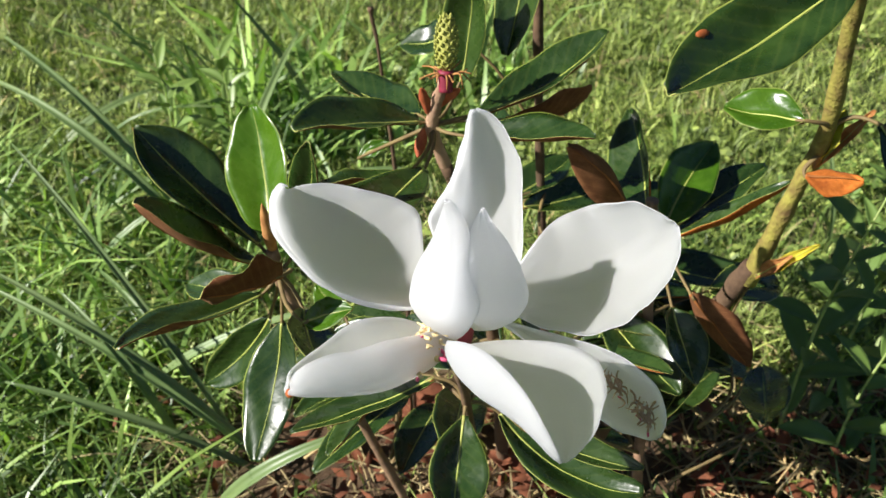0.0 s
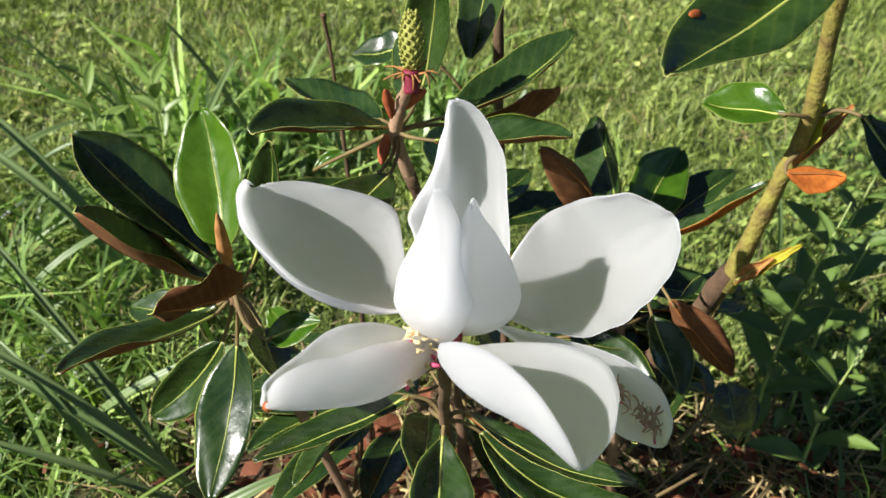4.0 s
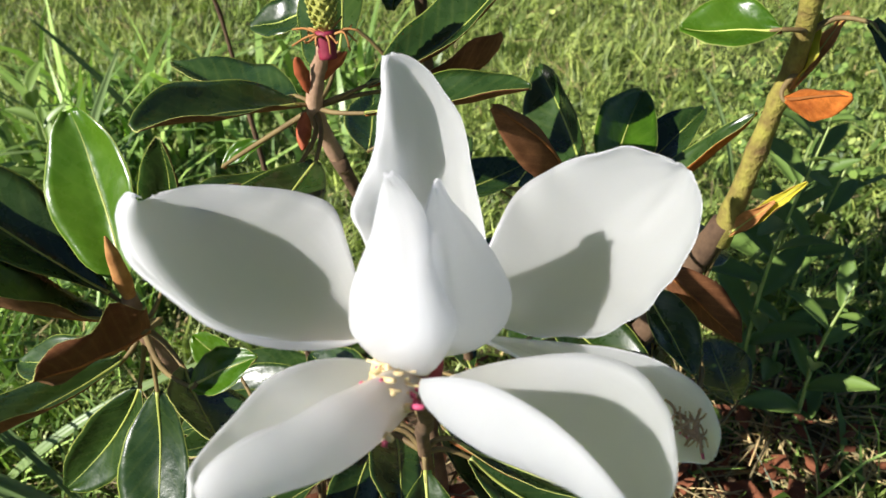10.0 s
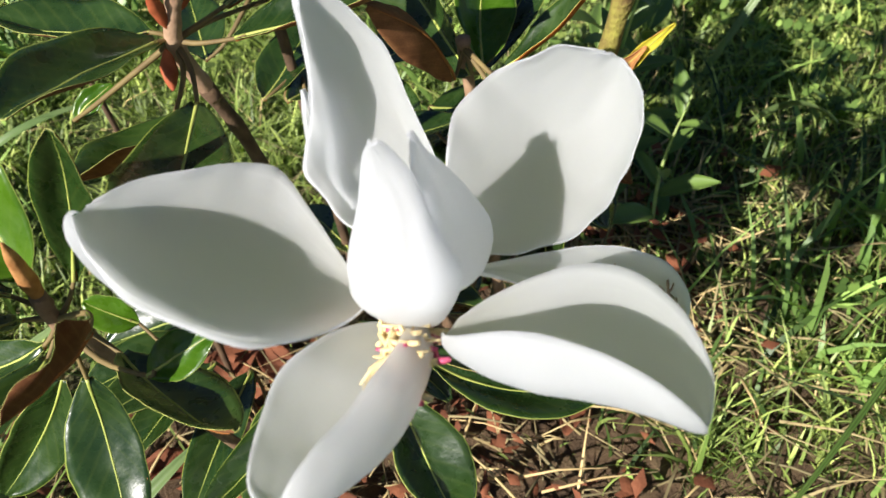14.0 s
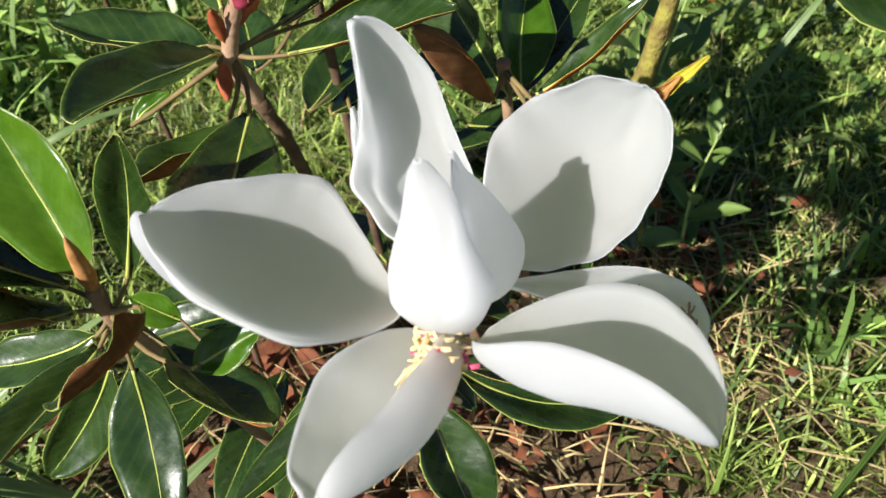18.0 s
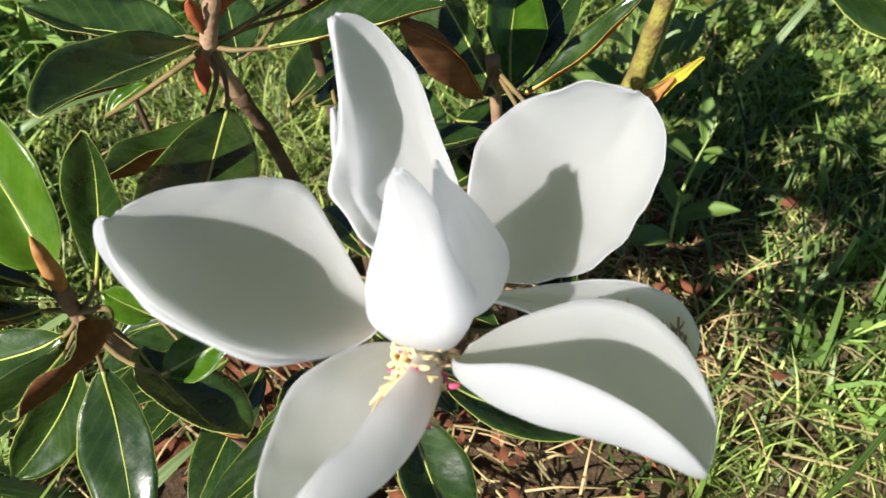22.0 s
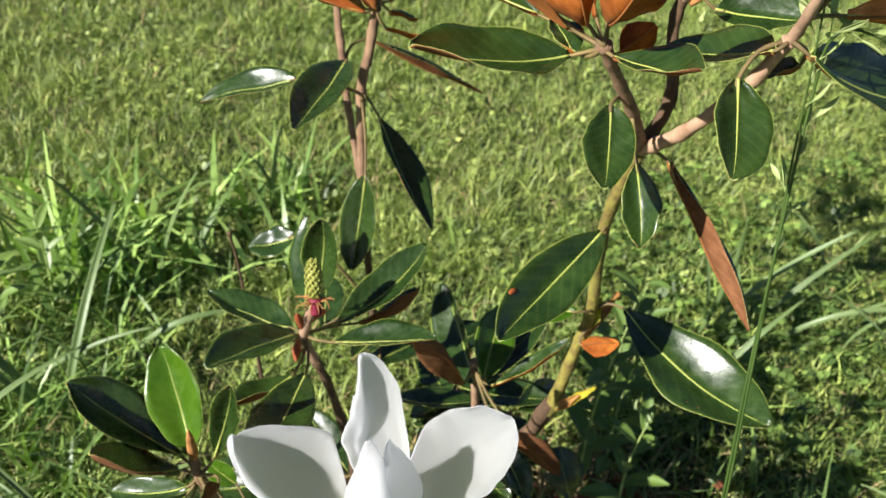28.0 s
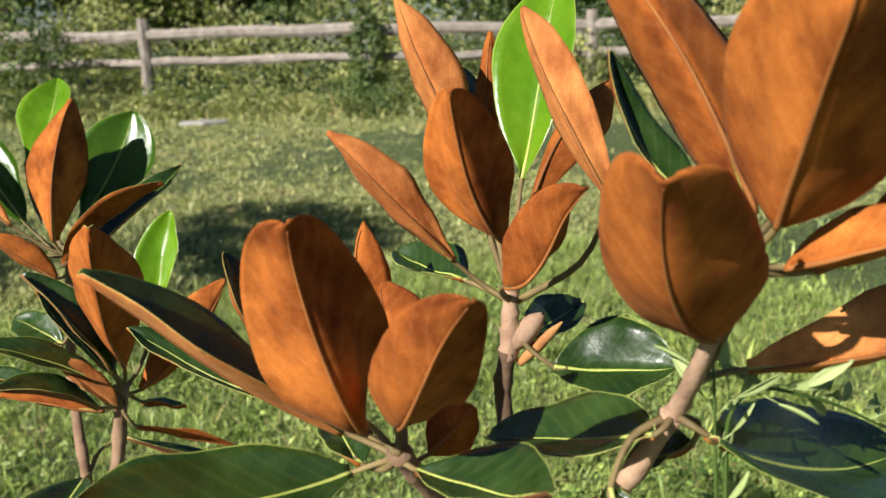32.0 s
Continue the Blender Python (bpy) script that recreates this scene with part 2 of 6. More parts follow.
def petal_material():
    m, nt, b = material("petal_white", 0.42)
    c = ramp(nt, noise_tex(nt, 22.0, 4.0), [(0.3, (0.88, 0.885, 0.895)), (0.7, (0.92, 0.925, 0.935))])
    tc = nt.nodes.new("ShaderNodeTexCoord")
    s = nt.nodes.new("ShaderNodeSeparateXYZ")
    link(nt, tc.outputs["UV"], s.inputs[0])
    c = mix(nt, ramp(nt, s.outputs[0], [(0.0, (0.55,) * 3), (0.32, (0.0,) * 3)]), c, (0.86, 0.84, 0.70))
    spot = calc(nt, "GREATER_THAN", noise_tex(nt, 170.0, 1.0), 0.79)
    c = mix(nt, calc(nt, "MULTIPLY", spot, 0.18), c, (0.55, 0.40, 0.25))
    link(nt, c, b.inputs["Base Color"])
    b.inputs["Specular IOR Level"].default_value = 0.35
    b.inputs["Sheen Weight"].default_value = 0.06
    stretch = nt.nodes.new("ShaderNodeMapping")
    stretch.inputs["Scale"].default_value = (2.0, 26.0, 1.0)
    link(nt, tc.outputs["UV"], stretch.inputs["Vector"])
    vein = nt.nodes.new("ShaderNodeTexNoise")
    vein.inputs["Scale"].default_value, vein.inputs["Detail"].default_value = 1.6, 3.0
    link(nt, stretch.outputs[0], vein.inputs["Vector"])
    fine = calc(nt, "ADD", noise_tex(nt, 55.0, 4.0), calc(nt, "MULTIPLY", vein.outputs["Fac"], 0.5))
    fine = calc(nt, "ADD", fine, calc(nt, "MULTIPLY", noise_tex(nt, 700.0, 2.0), 0.08))
    bump(nt, b, fine, 0.22, 0.002)
    translucent(m, nt, b, (0.978, 0.982, 0.986), 0.80)
    return m


PETAL = petal_material()


def ground_material():
    m, nt, b = material("lawn_soil", 0.95)
    fine = noise_tex(nt, 30.0, 8.0, 0.7)
    soil = ramp(nt, fine, [(0.3, (0.05, 0.03, 0.017)), (0.5, (0.13, 0.08, 0.042)), (0.72, (0.24, 0.17, 0.09))])
    turf = ramp(nt, noise_tex(nt, 22.0, 9.0, 0.8), [(0.32, (0.03, 0.05, 0.012)), (0.68, (0.11, 0.15, 0.04))])
    tc = nt.nodes.new("ShaderNodeTexCoord")
    s = nt.nodes.new("ShaderNodeSeparateXYZ")
    link(nt, tc.outputs["Object"], s.inputs[0])
    ex, ey = calc(nt, "MULTIPLY", calc(nt, "SUBTRACT", s.outputs[0], 0.15), 1.6), calc(nt, "MULTIPLY", calc(nt, "SUBTRACT", s.outputs[1], 0.52), 2.2)
    far = calc(nt, "SQRT", calc(nt, "ADD", calc(nt, "MULTIPLY", ex, ex), calc(nt, "MULTIPLY", ey, ey)))
    d = nt.nodes.new("ShaderNodeMapRange")
    d.inputs["From Min"].default_value, d.inputs["From Max"].default_value = 0.5, 1.1
    link(nt, calc(nt, "ADD", far, calc(nt, "MULTIPLY", calc(nt, "SUBTRACT", noise_tex(nt, 7.0, 3.0), 0.5), 0.6)), d.inputs["Value"])
    big = ramp(nt, noise_tex(nt, 0.7, 4.0), [(0.35, (0.85, 0.85, 0.8)), (0.65, (1.15, 1.1, 1.05))])
    link(nt, mix(nt, 1.0, mix(nt, d.outputs[0], soil, turf), big, "MULTIPLY"), b.inputs["Base Color"])
    bump(nt, b, fine, 0.8, 0.02)
    return m


GROUND = ground_material()


# ---- builders ----
def part(name, bm, mats, parent=None, label="", smooth=True):
    me = bpy.data.meshes.new(name)
    if smooth:
        for f in bm.faces:
            f.smooth = True
    bm.to_mesh(me)
    bm.free()
    for m in mats if isinstance(mats, (list, tuple)) else (mats,):
        me.materials.append(m)
    ob = new(name, me)
    ob.parent = parent
    return tagged(ob, label)


def fast(name, verts, faces, mats, parent=None, label="", smooth=True):
    """A mesh from arrays of places and triangles."""
    me = bpy.data.meshes.new(name)
    n, k = len(verts), len(faces)
    me.vertices.add(n)
    me.vertices.foreach_set("co", np.asarray(verts, np.float32).ravel())
    me.loops.add(k * 3)
    me.loops.foreach_set("vertex_index", np.asarray(faces, np.int32).ravel())
    me.polygons.add(k)
    me.polygons.foreach_set("loop_start", np.arange(0, k * 3, 3, dtype=np.int32))
    if smooth:
        me.polygons.foreach_set("use_smooth", np.ones(k, bool))
    me.update(calc_edges=True)
    for m in mats if isinstance(mats, (list, tuple)) else (mats,):
        me.materials.append(m)
    ob = new(name, me)
    ob.parent = parent
    return tagged(ob, label)


def bezier(a, b, c, u):
    return a * (1 - u) ** 2 + b * (2 * u * (1 - u)) + c * u * u


def spline(pts, n):
    """Points along a smooth line through pts (Catmull-Rom)."""
    p = [Vector(q) for q in pts]
    p = [p[0] * 2 - p[1]] + p + [p[-1] * 2 - p[-2]]
    out = []
    for i in range(1, len(p) - 2):
        for k in range(n):
            t = k / n
            out.append(0.5 * (2 * p[i] + (p[i + 1] - p[i - 1]) * t + (2 * p[i - 1] - 5 * p[i] + 4 * p[i + 1] - p[i + 2]) * t * t + (3 * p[i] - p[i - 1] - 3 * p[i + 1] + p[i + 2]) * t ** 3))
    out.append(p[-2])
    return out


def add_tube(bm, line, radii, sides=8, slot=0, knobs=0.0, seed=0):
    """A tube along the line, tapered from radii[0] to radii[-1], with swollen rings at the leaf scars."""
    rnd = random.Random(seed)
    rings, n = [], len(line)
    side = Vector((1, 0, 0))
    for i, p in enumerate(line):
        d = (line[min(i + 1, n - 1)] - line[max(i - 1, 0)]).normalized()
        side = (side - d * side.dot(d))
        side = side.normalized() if side.length > 1e-4 else d.orthogonal().normalized()
        up = d.cross(side)
        f = i / (n - 1) * (len(radii) - 1)
        k = min(int(f), len(radii) - 2)
        r = radii[k] + (radii[k + 1] - radii[k]) * (f - k)
        if knobs and i % 4 == 2:
            r *= 1 + knobs
        rings.append([bm.verts.new(p + (side * math.cos(a) + up * math.sin(a)) * r * (1 + rnd.uniform(-1, 1) * 0.07 * (knobs > 0))) for a in (j * math.tau / sides for j in range(sides))])
    for a, b in zip(rings, rings[1:]):
        for j in range(sides):
            bm.faces.new((a[j], a[(j + 1) % sides], b[(j + 1) % sides], b[j])).material_index = slot
    for r, flip in ((rings[0], True), (rings[-1], False)):
        bm.faces.new(r[::-1] if flip else r).material_index = slot


def tube(name, pts, radii, mat, parent, label="", steps=6, sides=8, knobs=0.0):
    bm = bmesh.new()
    add_tube(bm, spline(pts, steps), radii, sides, 0, knobs, len(pts))
    return part(name, bm, mat, parent, label)


def sheet(base, tip, normal, width, bend=0.0, side=0.0, cup=40, fold=0.1, broad=0.5, point=0.65, twist=0.0, roll=0.0, hook=0.0, asym=0.0, skew=0.0, dp=0.0, wave=0.0, nu=16, nv=8, thick=0.0007, seed=0, lump=0.0):
    """A leaf or petal: a curved spine, and across it an arc of cup degrees, folded along the spine, that opens towards the normal.
    Returns rows of places for the inner and the outer face, and the spine with its normals."""
    rnd = random.Random(seed)
    base, tip = Vector(base), Vector(tip)
    ax = tip - base
    length = ax.length
    ax.normalize()
    nrm = Vector(normal)
    nrm = (nrm - ax * nrm.dot(ax)).normalized()
    across = ax.cross(nrm)
    mid = base.lerp(tip, 0.5) + nrm * (2 * bend * length) + across * (2 * side * length)
    ph = rnd.uniform(0, 6.28)
    off = Vector((rnd.uniform(-9, 9), rnd.uniform(-9, 9), 0))
    half = max(radians(abs(cup)) / 2, 0.02)
    tilt = math.atan(fold)
    top, low, spine = [], [], []
    for i in range(nu + 1):
        u = 0.4 * i / nu + 0.3 * (1 - math.cos(math.pi * i / nu))
        p = bezier(base, mid, tip, u)
        t = ((mid - base) * (1 - u) + (tip - mid) * u).normalized()
        n = nrm * math.cos(twist * (u - 0.5)) + across * math.sin(twist * (u - 0.5))
        n = (n - t * n.dot(t)).normalized()
        s = t.cross(n)
        q = min(max(u ** (math.log(0.5) / math.log(broad)), 0.012), 0.988)
        w = max(0.03 * width, 0.5 * width * math.sin(math.pi * q) ** max(0.3, point + dp * u))
        p = p + n * (hook * length * max(0.0, u - 0.7) ** 2 * 6)
        a_row = []
        for j in range(nv + 1):
            v = 2 * j / nv - 1
            hs = max(0.02, half * (1 + asym * (1 if v > 0 else -1)))
            r = w / hs
            x = r * math.sin(v * hs) * math.cos(tilt)
            h = r * (1 - math.cos(v * hs)) + abs(v) * w * math.sin(tilt) - roll * w * max(0.0, abs(v) - 0.72) ** 2 * 8
            x *= 1 + skew * v * math.sin(math.pi * u)
            h += wave * w * abs(v) ** 1.5 * math.sin(u * 13 + ph + (1.7 if v > 0 else 0))
            h += lump * noise.noise(Vector((u * 3.2, v * 1.6, 0)) + off)
            x += 0.8 * lump * abs(v) * noise.noise(Vector((u * 5.5, v * 2.0, 5)) + off)
            a_row.append(p + s * x + n * h)
        top.append(a_row)
        spine.append((p, n))
    for i in range(nu + 1):
        b_row = []
        for j in range(nv + 1):
            du = top[min(i + 1, nu)][j] - top[max(i - 1, 0)][j]
            dv = top[i][min(j + 1, nv)] - top[i][max(j - 1, 0)]
            v = 2 * j / nv - 1
            b_row.append(top[i][j] - dv.cross(du).normalized() * (thick * (1 - 0.7 * v * v)))
        low.append(b_row)
    return top, low, spine


def petal_rows(base, tip, normal, width, bend=0.0, sway=0.0, side=0.0, cup=60.0, cup_tip=60.0, asym=0.0, broad=0.5, point=0.7, point_tip=0.7, twist=0.0, roll=(0.0, 0.0), hook=0.0, skew=0.0, fold=0.0, nu=30, nv=24):
    """Rows of places on the inner face of a petal or a cupped leaf: a bowed spine; across it an arc that opens from cup to cup_tip degrees, creased by fold along the spine, with its two rims rolled back."""
    base, tip, nrm = (np.array(a, float) for a in (base, tip, normal))
    ax = tip - base
    length = np.linalg.norm(ax)
    ax = ax / length
    nrm = nrm - ax * nrm.dot(ax)
    nrm = nrm / np.linalg.norm(nrm)
    across = np.cross(ax, nrm)
    k = np.arange(nu + 1) / nu
    u = 0.4 * k + 0.3 * (1 - np.cos(math.pi * k))
    arch = 4 * u * (1 - u)
    rise = bend * arch + sway * arch * (2 * u - 1) * 2 + hook * np.maximum(0, u - 0.7) ** 2 * 6
    spine = base + np.outer(u * length, ax) + np.outer(rise * length, nrm) + np.outer(side * arch * length, across)
    t = np.gradient(spine, axis=0)
    t /= np.linalg.norm(t, axis=1, keepdims=True)
    a = twist * (u - 0.5)
    n = np.outer(np.cos(a), nrm) + np.outer(np.sin(a), across)
    n = n - t * (n * t).sum(1, keepdims=True)
    n /= np.linalg.norm(n, axis=1, keepdims=True)
    s = np.cross(t, n)
    q = np.clip(u ** (math.log(0.5) / math.log(broad)), 0.012, 0.9985)
    p = np.maximum(0.3, point + (point_tip - point) * np.clip((q - 0.3) / 0.4, 0, 1))
    w = np.maximum(0.03, np.sin(math.pi * q) ** p) * width / 2
    v = np.linspace(-1, 1, nv + 1)
    half = np.radians(cup + (cup_tip - cup) * u) / 2
    r = np.where(v > 0, roll[1], roll[0])
    th = np.outer(half, v * (1 + asym * np.sign(v))) - np.outer(np.sin(math.pi * np.clip(u, 0, 1)) ** 0.5, np.sign(v) * r * np.maximum(0, np.abs(v) - 0.5) ** 2 * 4)
    th = th + np.sign(v) * math.atan(fold)
    c, sn = np.cos(th), np.sin(th)
    dv = 2.0 / nv

    def integ(f):
        g = np.zeros_like(f)
        g[:, 1:] = np.cumsum((f[:, 1:] + f[:, :-1]) / 2 * dv, 1)
        return g - g[:, nv // 2:nv // 2 + 1]

    x, h = integ(c), integ(sn)
    x = x * (1 + skew * np.outer(np.sin(math.pi * u), v))
    return spine[:, None] + s[:, None] * (x * w[:, None])[..., None] + n[:, None] * (h * w[:, None])[..., None]


def skin(G, thick):
    """The outer face under the rows G, thinner towards the rims."""
    N = np.cross(np.gradient(G, axis=1), np.gradient(G, axis=0))
    N /= np.linalg.norm(N, axis=2, keepdims=True) + 1e-12
    v = np.linspace(-1, 1, G.shape[1])
    return G - N * (thick * (1 - 0.7 * v * v))[None, :, None], N


def vectors(G):
    return [[Vector(p) for p in r] for r in G]


def close_sheet(top, low, slots=(0, 1, 2)):
    bm = bmesh.new()
    uv = bm.loops.layers.uv.new("UVMap")
    nu, nv = len(top) - 1, len(top[0]) - 1
    A = [[bm.verts.new(p) for p in r] for r in top]
    B = [[bm.verts.new(p) for p in r] for r in low]

    def face(vs, slot, uvs):
        f = bm.faces.new(vs)
        f.material_index = slot
        for l, w in zip(f.loops, uvs):
            l[uv].uv = w
    for i in range(nu):
        for j in range(nv):
            k = [(i / nu, j / nv), ((i + 1) / nu, j / nv), ((i + 1) / nu, (j + 1) / nv), (i / nu, (j + 1) / nv)]
            face((A[i][j], A[i + 1][j], A[i + 1][j + 1], A[i][j + 1])[::-1], slots[0], k[::-1])
            face((B[i][j], B[i + 1][j], B[i + 1][j + 1], B[i][j + 1]), slots[1], k)
    for i in range(nu):
        for j, flip in ((0, 1), (nv, 0)):
            q = (A[i][j], A[i + 1][j], B[i + 1][j], B[i][j])
            face(q[::-1] if flip else q, slots[2], [(i / nu, j / nv)] * 4)
    for j in range(nv):
        for i, flip in ((0, 0), (nu, 1)):
            q = (A[i][j], A[i][j + 1], B[i][j + 1], B[i][j])
            face(q[::-1] if flip else q, slots[2], [(i / nu, j / nv)] * 4)
    bmesh.ops.recalc_face_normals(bm, faces=bm.faces)
    return bm


# ---- ground ----
def build_ground():
    bm = bmesh.new()
    ys = [-60, -20, -6, -2, -1, -0.5, 0, 0.25, 0.5, 0.75, 1, 1.3, 1.6, 2, 2.5, 3, 4, 5, 6.5, 8, 10, 12, 15, 20, 40, 120, 600]
    xs = [-600, -100, -30, -12, -6, -3, -2, -1.4, -1, -0.7, -0.4, -0.1, 0.2, 0.5, 0.8, 1.1, 1.5, 2, 3, 4.5, 7, 10, 15, 25, 60, 200, 600]
    g = [[bm.verts.new((x, y, 0.012 * noise.noise(Vector((x * 2.1, y * 2.1, 3))) + 0.05 * noise.noise(Vector((x * 0.35, y * 0.35, 7))) * min(1, max(0, y - 2) / 4))) for x in xs] for y in ys]
    for a, b in zip(g, g[1:]):
        for j in range(len(xs) - 1):
            bm.faces.new((a[j], a[j + 1], b[j + 1], b[j]))
    return tagged(part("ground", bm, GROUND), "sunlit lawn soil with thin dry mulch under the tree", "ground", kind="structure")


build_ground()


def blades(name, xy, height, width, lean, mat, label, category="grass", seg=3, parent=None, curl=1.0, z0=-0.004, head=None):
    """Grass blades at the places xy: bent, pointed strips. One mesh."""
    rs = np.random.RandomState(len(xy) % 9973)
    n = len(xy)
    h = height[0] + (height[1] - height[0]) * rs.rand(n) ** 1.6
    lump = np.sin(xy[:, 0] * 37 + 2 * np.sin(xy[:, 1] * 23)) * np.sin(xy[:, 1] * 31 + 2 * np.sin(xy[:, 0] * 19)) + 0.8 * np.sin(xy[:, 0] * 9.1 + 1.7 * np.sin(xy[:, 1] * 6.3)) * np.sin(xy[:, 1] * 8.3)
    h = h * (1 + 0.4 * np.clip(lump, -1.4, 1.4))
    w = width * (0.5 + 1.0 * rs.rand(n))
    a = rs.rand(n) * 2 * np.pi if head is None else head[0] + head[1] * rs.randn(n)
    ln = lean * (0.3 + 1.1 * rs.rand(n))
    tw = a + np.pi / 2 + 0.7 * rs.randn(n)
    dirx, diry = np.cos(a), np.sin(a)
    wx, wy = np.cos(tw), np.sin(tw)
    V = np.zeros((n, 2 * seg + 1, 3), np.float32)
    for k in range(seg + 1):
        u = k / seg
        out = h * ln * u ** (1 + curl)
        up = h * u * (1 - 0.38 * np.minimum(ln, 1.6) * u)
        px, py, pz = xy[:, 0] + dirx * out, xy[:, 1] + diry * out, z0 + up
        if k == seg:
            V[:, 2 * seg] = np.stack([px, py, pz], 1)
        else:
            ww = w * (1 - 0.55 * u * u) * 0.5
            V[:, 2 * k] = np.stack([px - wx * ww, py - wy * ww, pz], 1)
            V[:, 2 * k + 1] = np.stack([px + wx * ww, py + wy * ww, pz], 1)
    F = []
    for k in range(seg - 1):
        b = 2 * k
        F += [(b, b + 1, b + 3), (b, b + 3, b + 2)]
    b = 2 * (seg - 1)
    F.append((b, b + 1, b + 2))
    F = np.array(F)[None] + (np.arange(n) * (2 * seg + 1))[:, None, None]
    ob = fast(name, V.reshape(-1, 3), F.reshape(-1, 3), mat, parent)
    return tagged(ob, label, category, kind="stuff")


def scatter(n, x0, x1, y0, y1, seed, power=1.0, clump=0.0, thin=None):
    rs = np.random.RandomState(seed)
    p = np.stack([x0 + (x1 - x0) * rs.rand(n), y0 + (y1 - y0) * rs.rand(n) ** power], 1)
    if clump:
        c = p[rs.randint(0, max(1, n // 18), n)]
        p = np.where(rs.rand(n, 1) < 0.75, c + clump * rs.randn(n, 2), p)
    if x1 - x0 > 2:
        rim = rs.rand(n) < 0.25
        p[rim] += 0.16 * rs.randn(rim.sum(), 2)
    if thin:
        keep = np.ones(n, bool)
        for cx, cy, rx, ry, part_left in thin:
            d = ((p[:, 0] - cx) / rx) ** 2 + ((p[:, 1] - cy) / ry) ** 2
            keep &= (d > 1) | (rs.rand(n) < part_left)
        p = p[keep]
    return p


BARE = [(0.06, 0.55, 0.27, 0.24, 0.07), (0.46, 0.60, 0.26, 0.16, 0.4), (-0.17, 0.65, 0.15, 0.15, 0.3)]
blades("lawn_grass", scatter(90000, -1.0, 1.6, 0.0, 1.3, 1, 1.0, 0.008, BARE), (0.014, 0.070), 0.0026, 0.8, GRASS, "short sunlit green lawn grass, uneven and tufted")
blades("lawn_grass", scatter(170000, -1.2, 2.6, 1.2, 3.4, 21, 1.2, 0.011), (0.014, 0.068), 0.0027, 0.75, GRASS, "short sunlit lawn grass behind the tree")
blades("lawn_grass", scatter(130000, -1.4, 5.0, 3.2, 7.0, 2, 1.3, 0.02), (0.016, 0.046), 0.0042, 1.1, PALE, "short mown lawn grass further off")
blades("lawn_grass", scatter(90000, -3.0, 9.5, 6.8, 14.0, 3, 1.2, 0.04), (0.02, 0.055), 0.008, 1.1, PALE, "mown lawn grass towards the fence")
blades("lawn_grass", scatter(40000, -6.0, 9.0, -5.0, 3.3, 31, 1.0, 0.03, [(0.3, 1.2, 1.2, 1.3, 0.0)]), (0.03, 0.09), 0.012, 0.9, GRASS, "lawn grass round about the tree", seg=2)
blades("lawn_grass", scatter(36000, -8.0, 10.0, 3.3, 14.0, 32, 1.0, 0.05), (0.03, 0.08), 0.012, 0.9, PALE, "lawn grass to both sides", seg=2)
blades("dry_grass", scatter(6000, -3.0, 9.0, 4.5, 13.0, 24, 1.2, 0.05), (0.03, 0.08), 0.007, 1.6, STRAW, "dry straw-coloured grass in the far lawn")
blades("dry_grass", scatter(11000, -1.2, 2.4, 0.1, 3.2, 4, 1.2), (0.03, 0.08), 0.0022, 1.8, STRAW, "dry straw-coloured grass stems lying in the lawn")
blades("weed_grass", scatter(1300, -0.85, -0.18, 0.55, 1.15, 5, 1.0, 0.03, BARE), (0.05, 0.17), 0.0055, 1.0, TUFT, "broad-bladed coarse green grass tufts beside the tree")
blades("weed_grass", scatter(330, -0.42, 0.16, 1.20, 1.52, 15, 1.0, 0.04), (0.08, 0.24), 0.010, 0.8, TUFT, "broad-bladed green grass tufts behind the tree")
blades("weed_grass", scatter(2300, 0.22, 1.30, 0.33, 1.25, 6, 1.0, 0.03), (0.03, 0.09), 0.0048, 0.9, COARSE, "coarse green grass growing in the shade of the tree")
blades("weed_grass", scatter(170, 0.40, 0.74, 0.28, 0.56, 16, 1.0, 0.03), (0.05, 0.19), 0.006, 0.6, TUFT, "tall upright green grass blades")
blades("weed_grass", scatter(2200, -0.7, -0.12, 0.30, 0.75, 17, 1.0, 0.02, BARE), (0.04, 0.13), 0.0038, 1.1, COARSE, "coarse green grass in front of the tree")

# ---- the tree: stems ----
tree = tagged(new("magnolia_tree"), "young magnolia with glossy green rust-backed leaves and one white flower", "tree")
tree.location = (0.0, 0.0, 0.0)
FORK = (0.226, 0.432, 0.662)
tube("trunk", [(0.125, 0.60, -0.03), (0.165, 0.57, 0.15), (0.208, 0.528, 0.28), (0.228, 0.511, 0.352)], [0.0090, 0.0078, 0.0068], DARKTWIG, tree, "thin brown trunk, mossy higher up", 8, 10, 0.12)
tube("upper_trunk", [(0.228, 0.511, 0.338), (0.240, 0.503, 0.42), (0.246, 0.497, 0.47), (0.228, 0.466, 0.58), FORK], [0.0064, 0.0053, 0.0050, 0.0047, 0.0052], LICHEN, tree, "trunk with yellow-green lichen", 8, 10, 0.14)
tube("branch", [FORK, (0.205, 0.415, 0.70), (0.180, 0.400, 0.735), (0.165, 0.390, 0.757)], [0.0050, 0.0042, 0.0037, 0.0044], TWIG, tree, "tan bark", 6, 8, 0.18)
tube("branch", [FORK, (0.240, 0.43, 0.70), (0.238, 0.44, 0.745), (0.241, 0.440, 0.768)], [0.0048, 0.0044, 0.0041, 0.0041], DARKTWIG, tree, "dark brown bark", 6, 8, 0.18)
tube("shoot", [(0.241, 0.440, 0.764), (0.242, 0.440, 0.778), (0.243, 0.441, 0.790), (0.244, 0.441, 0.800)], [0.0043, 0.0044, 0.0036, 0.0034], TAN, tree, "tan young shoot", 6, 9, 0.15)
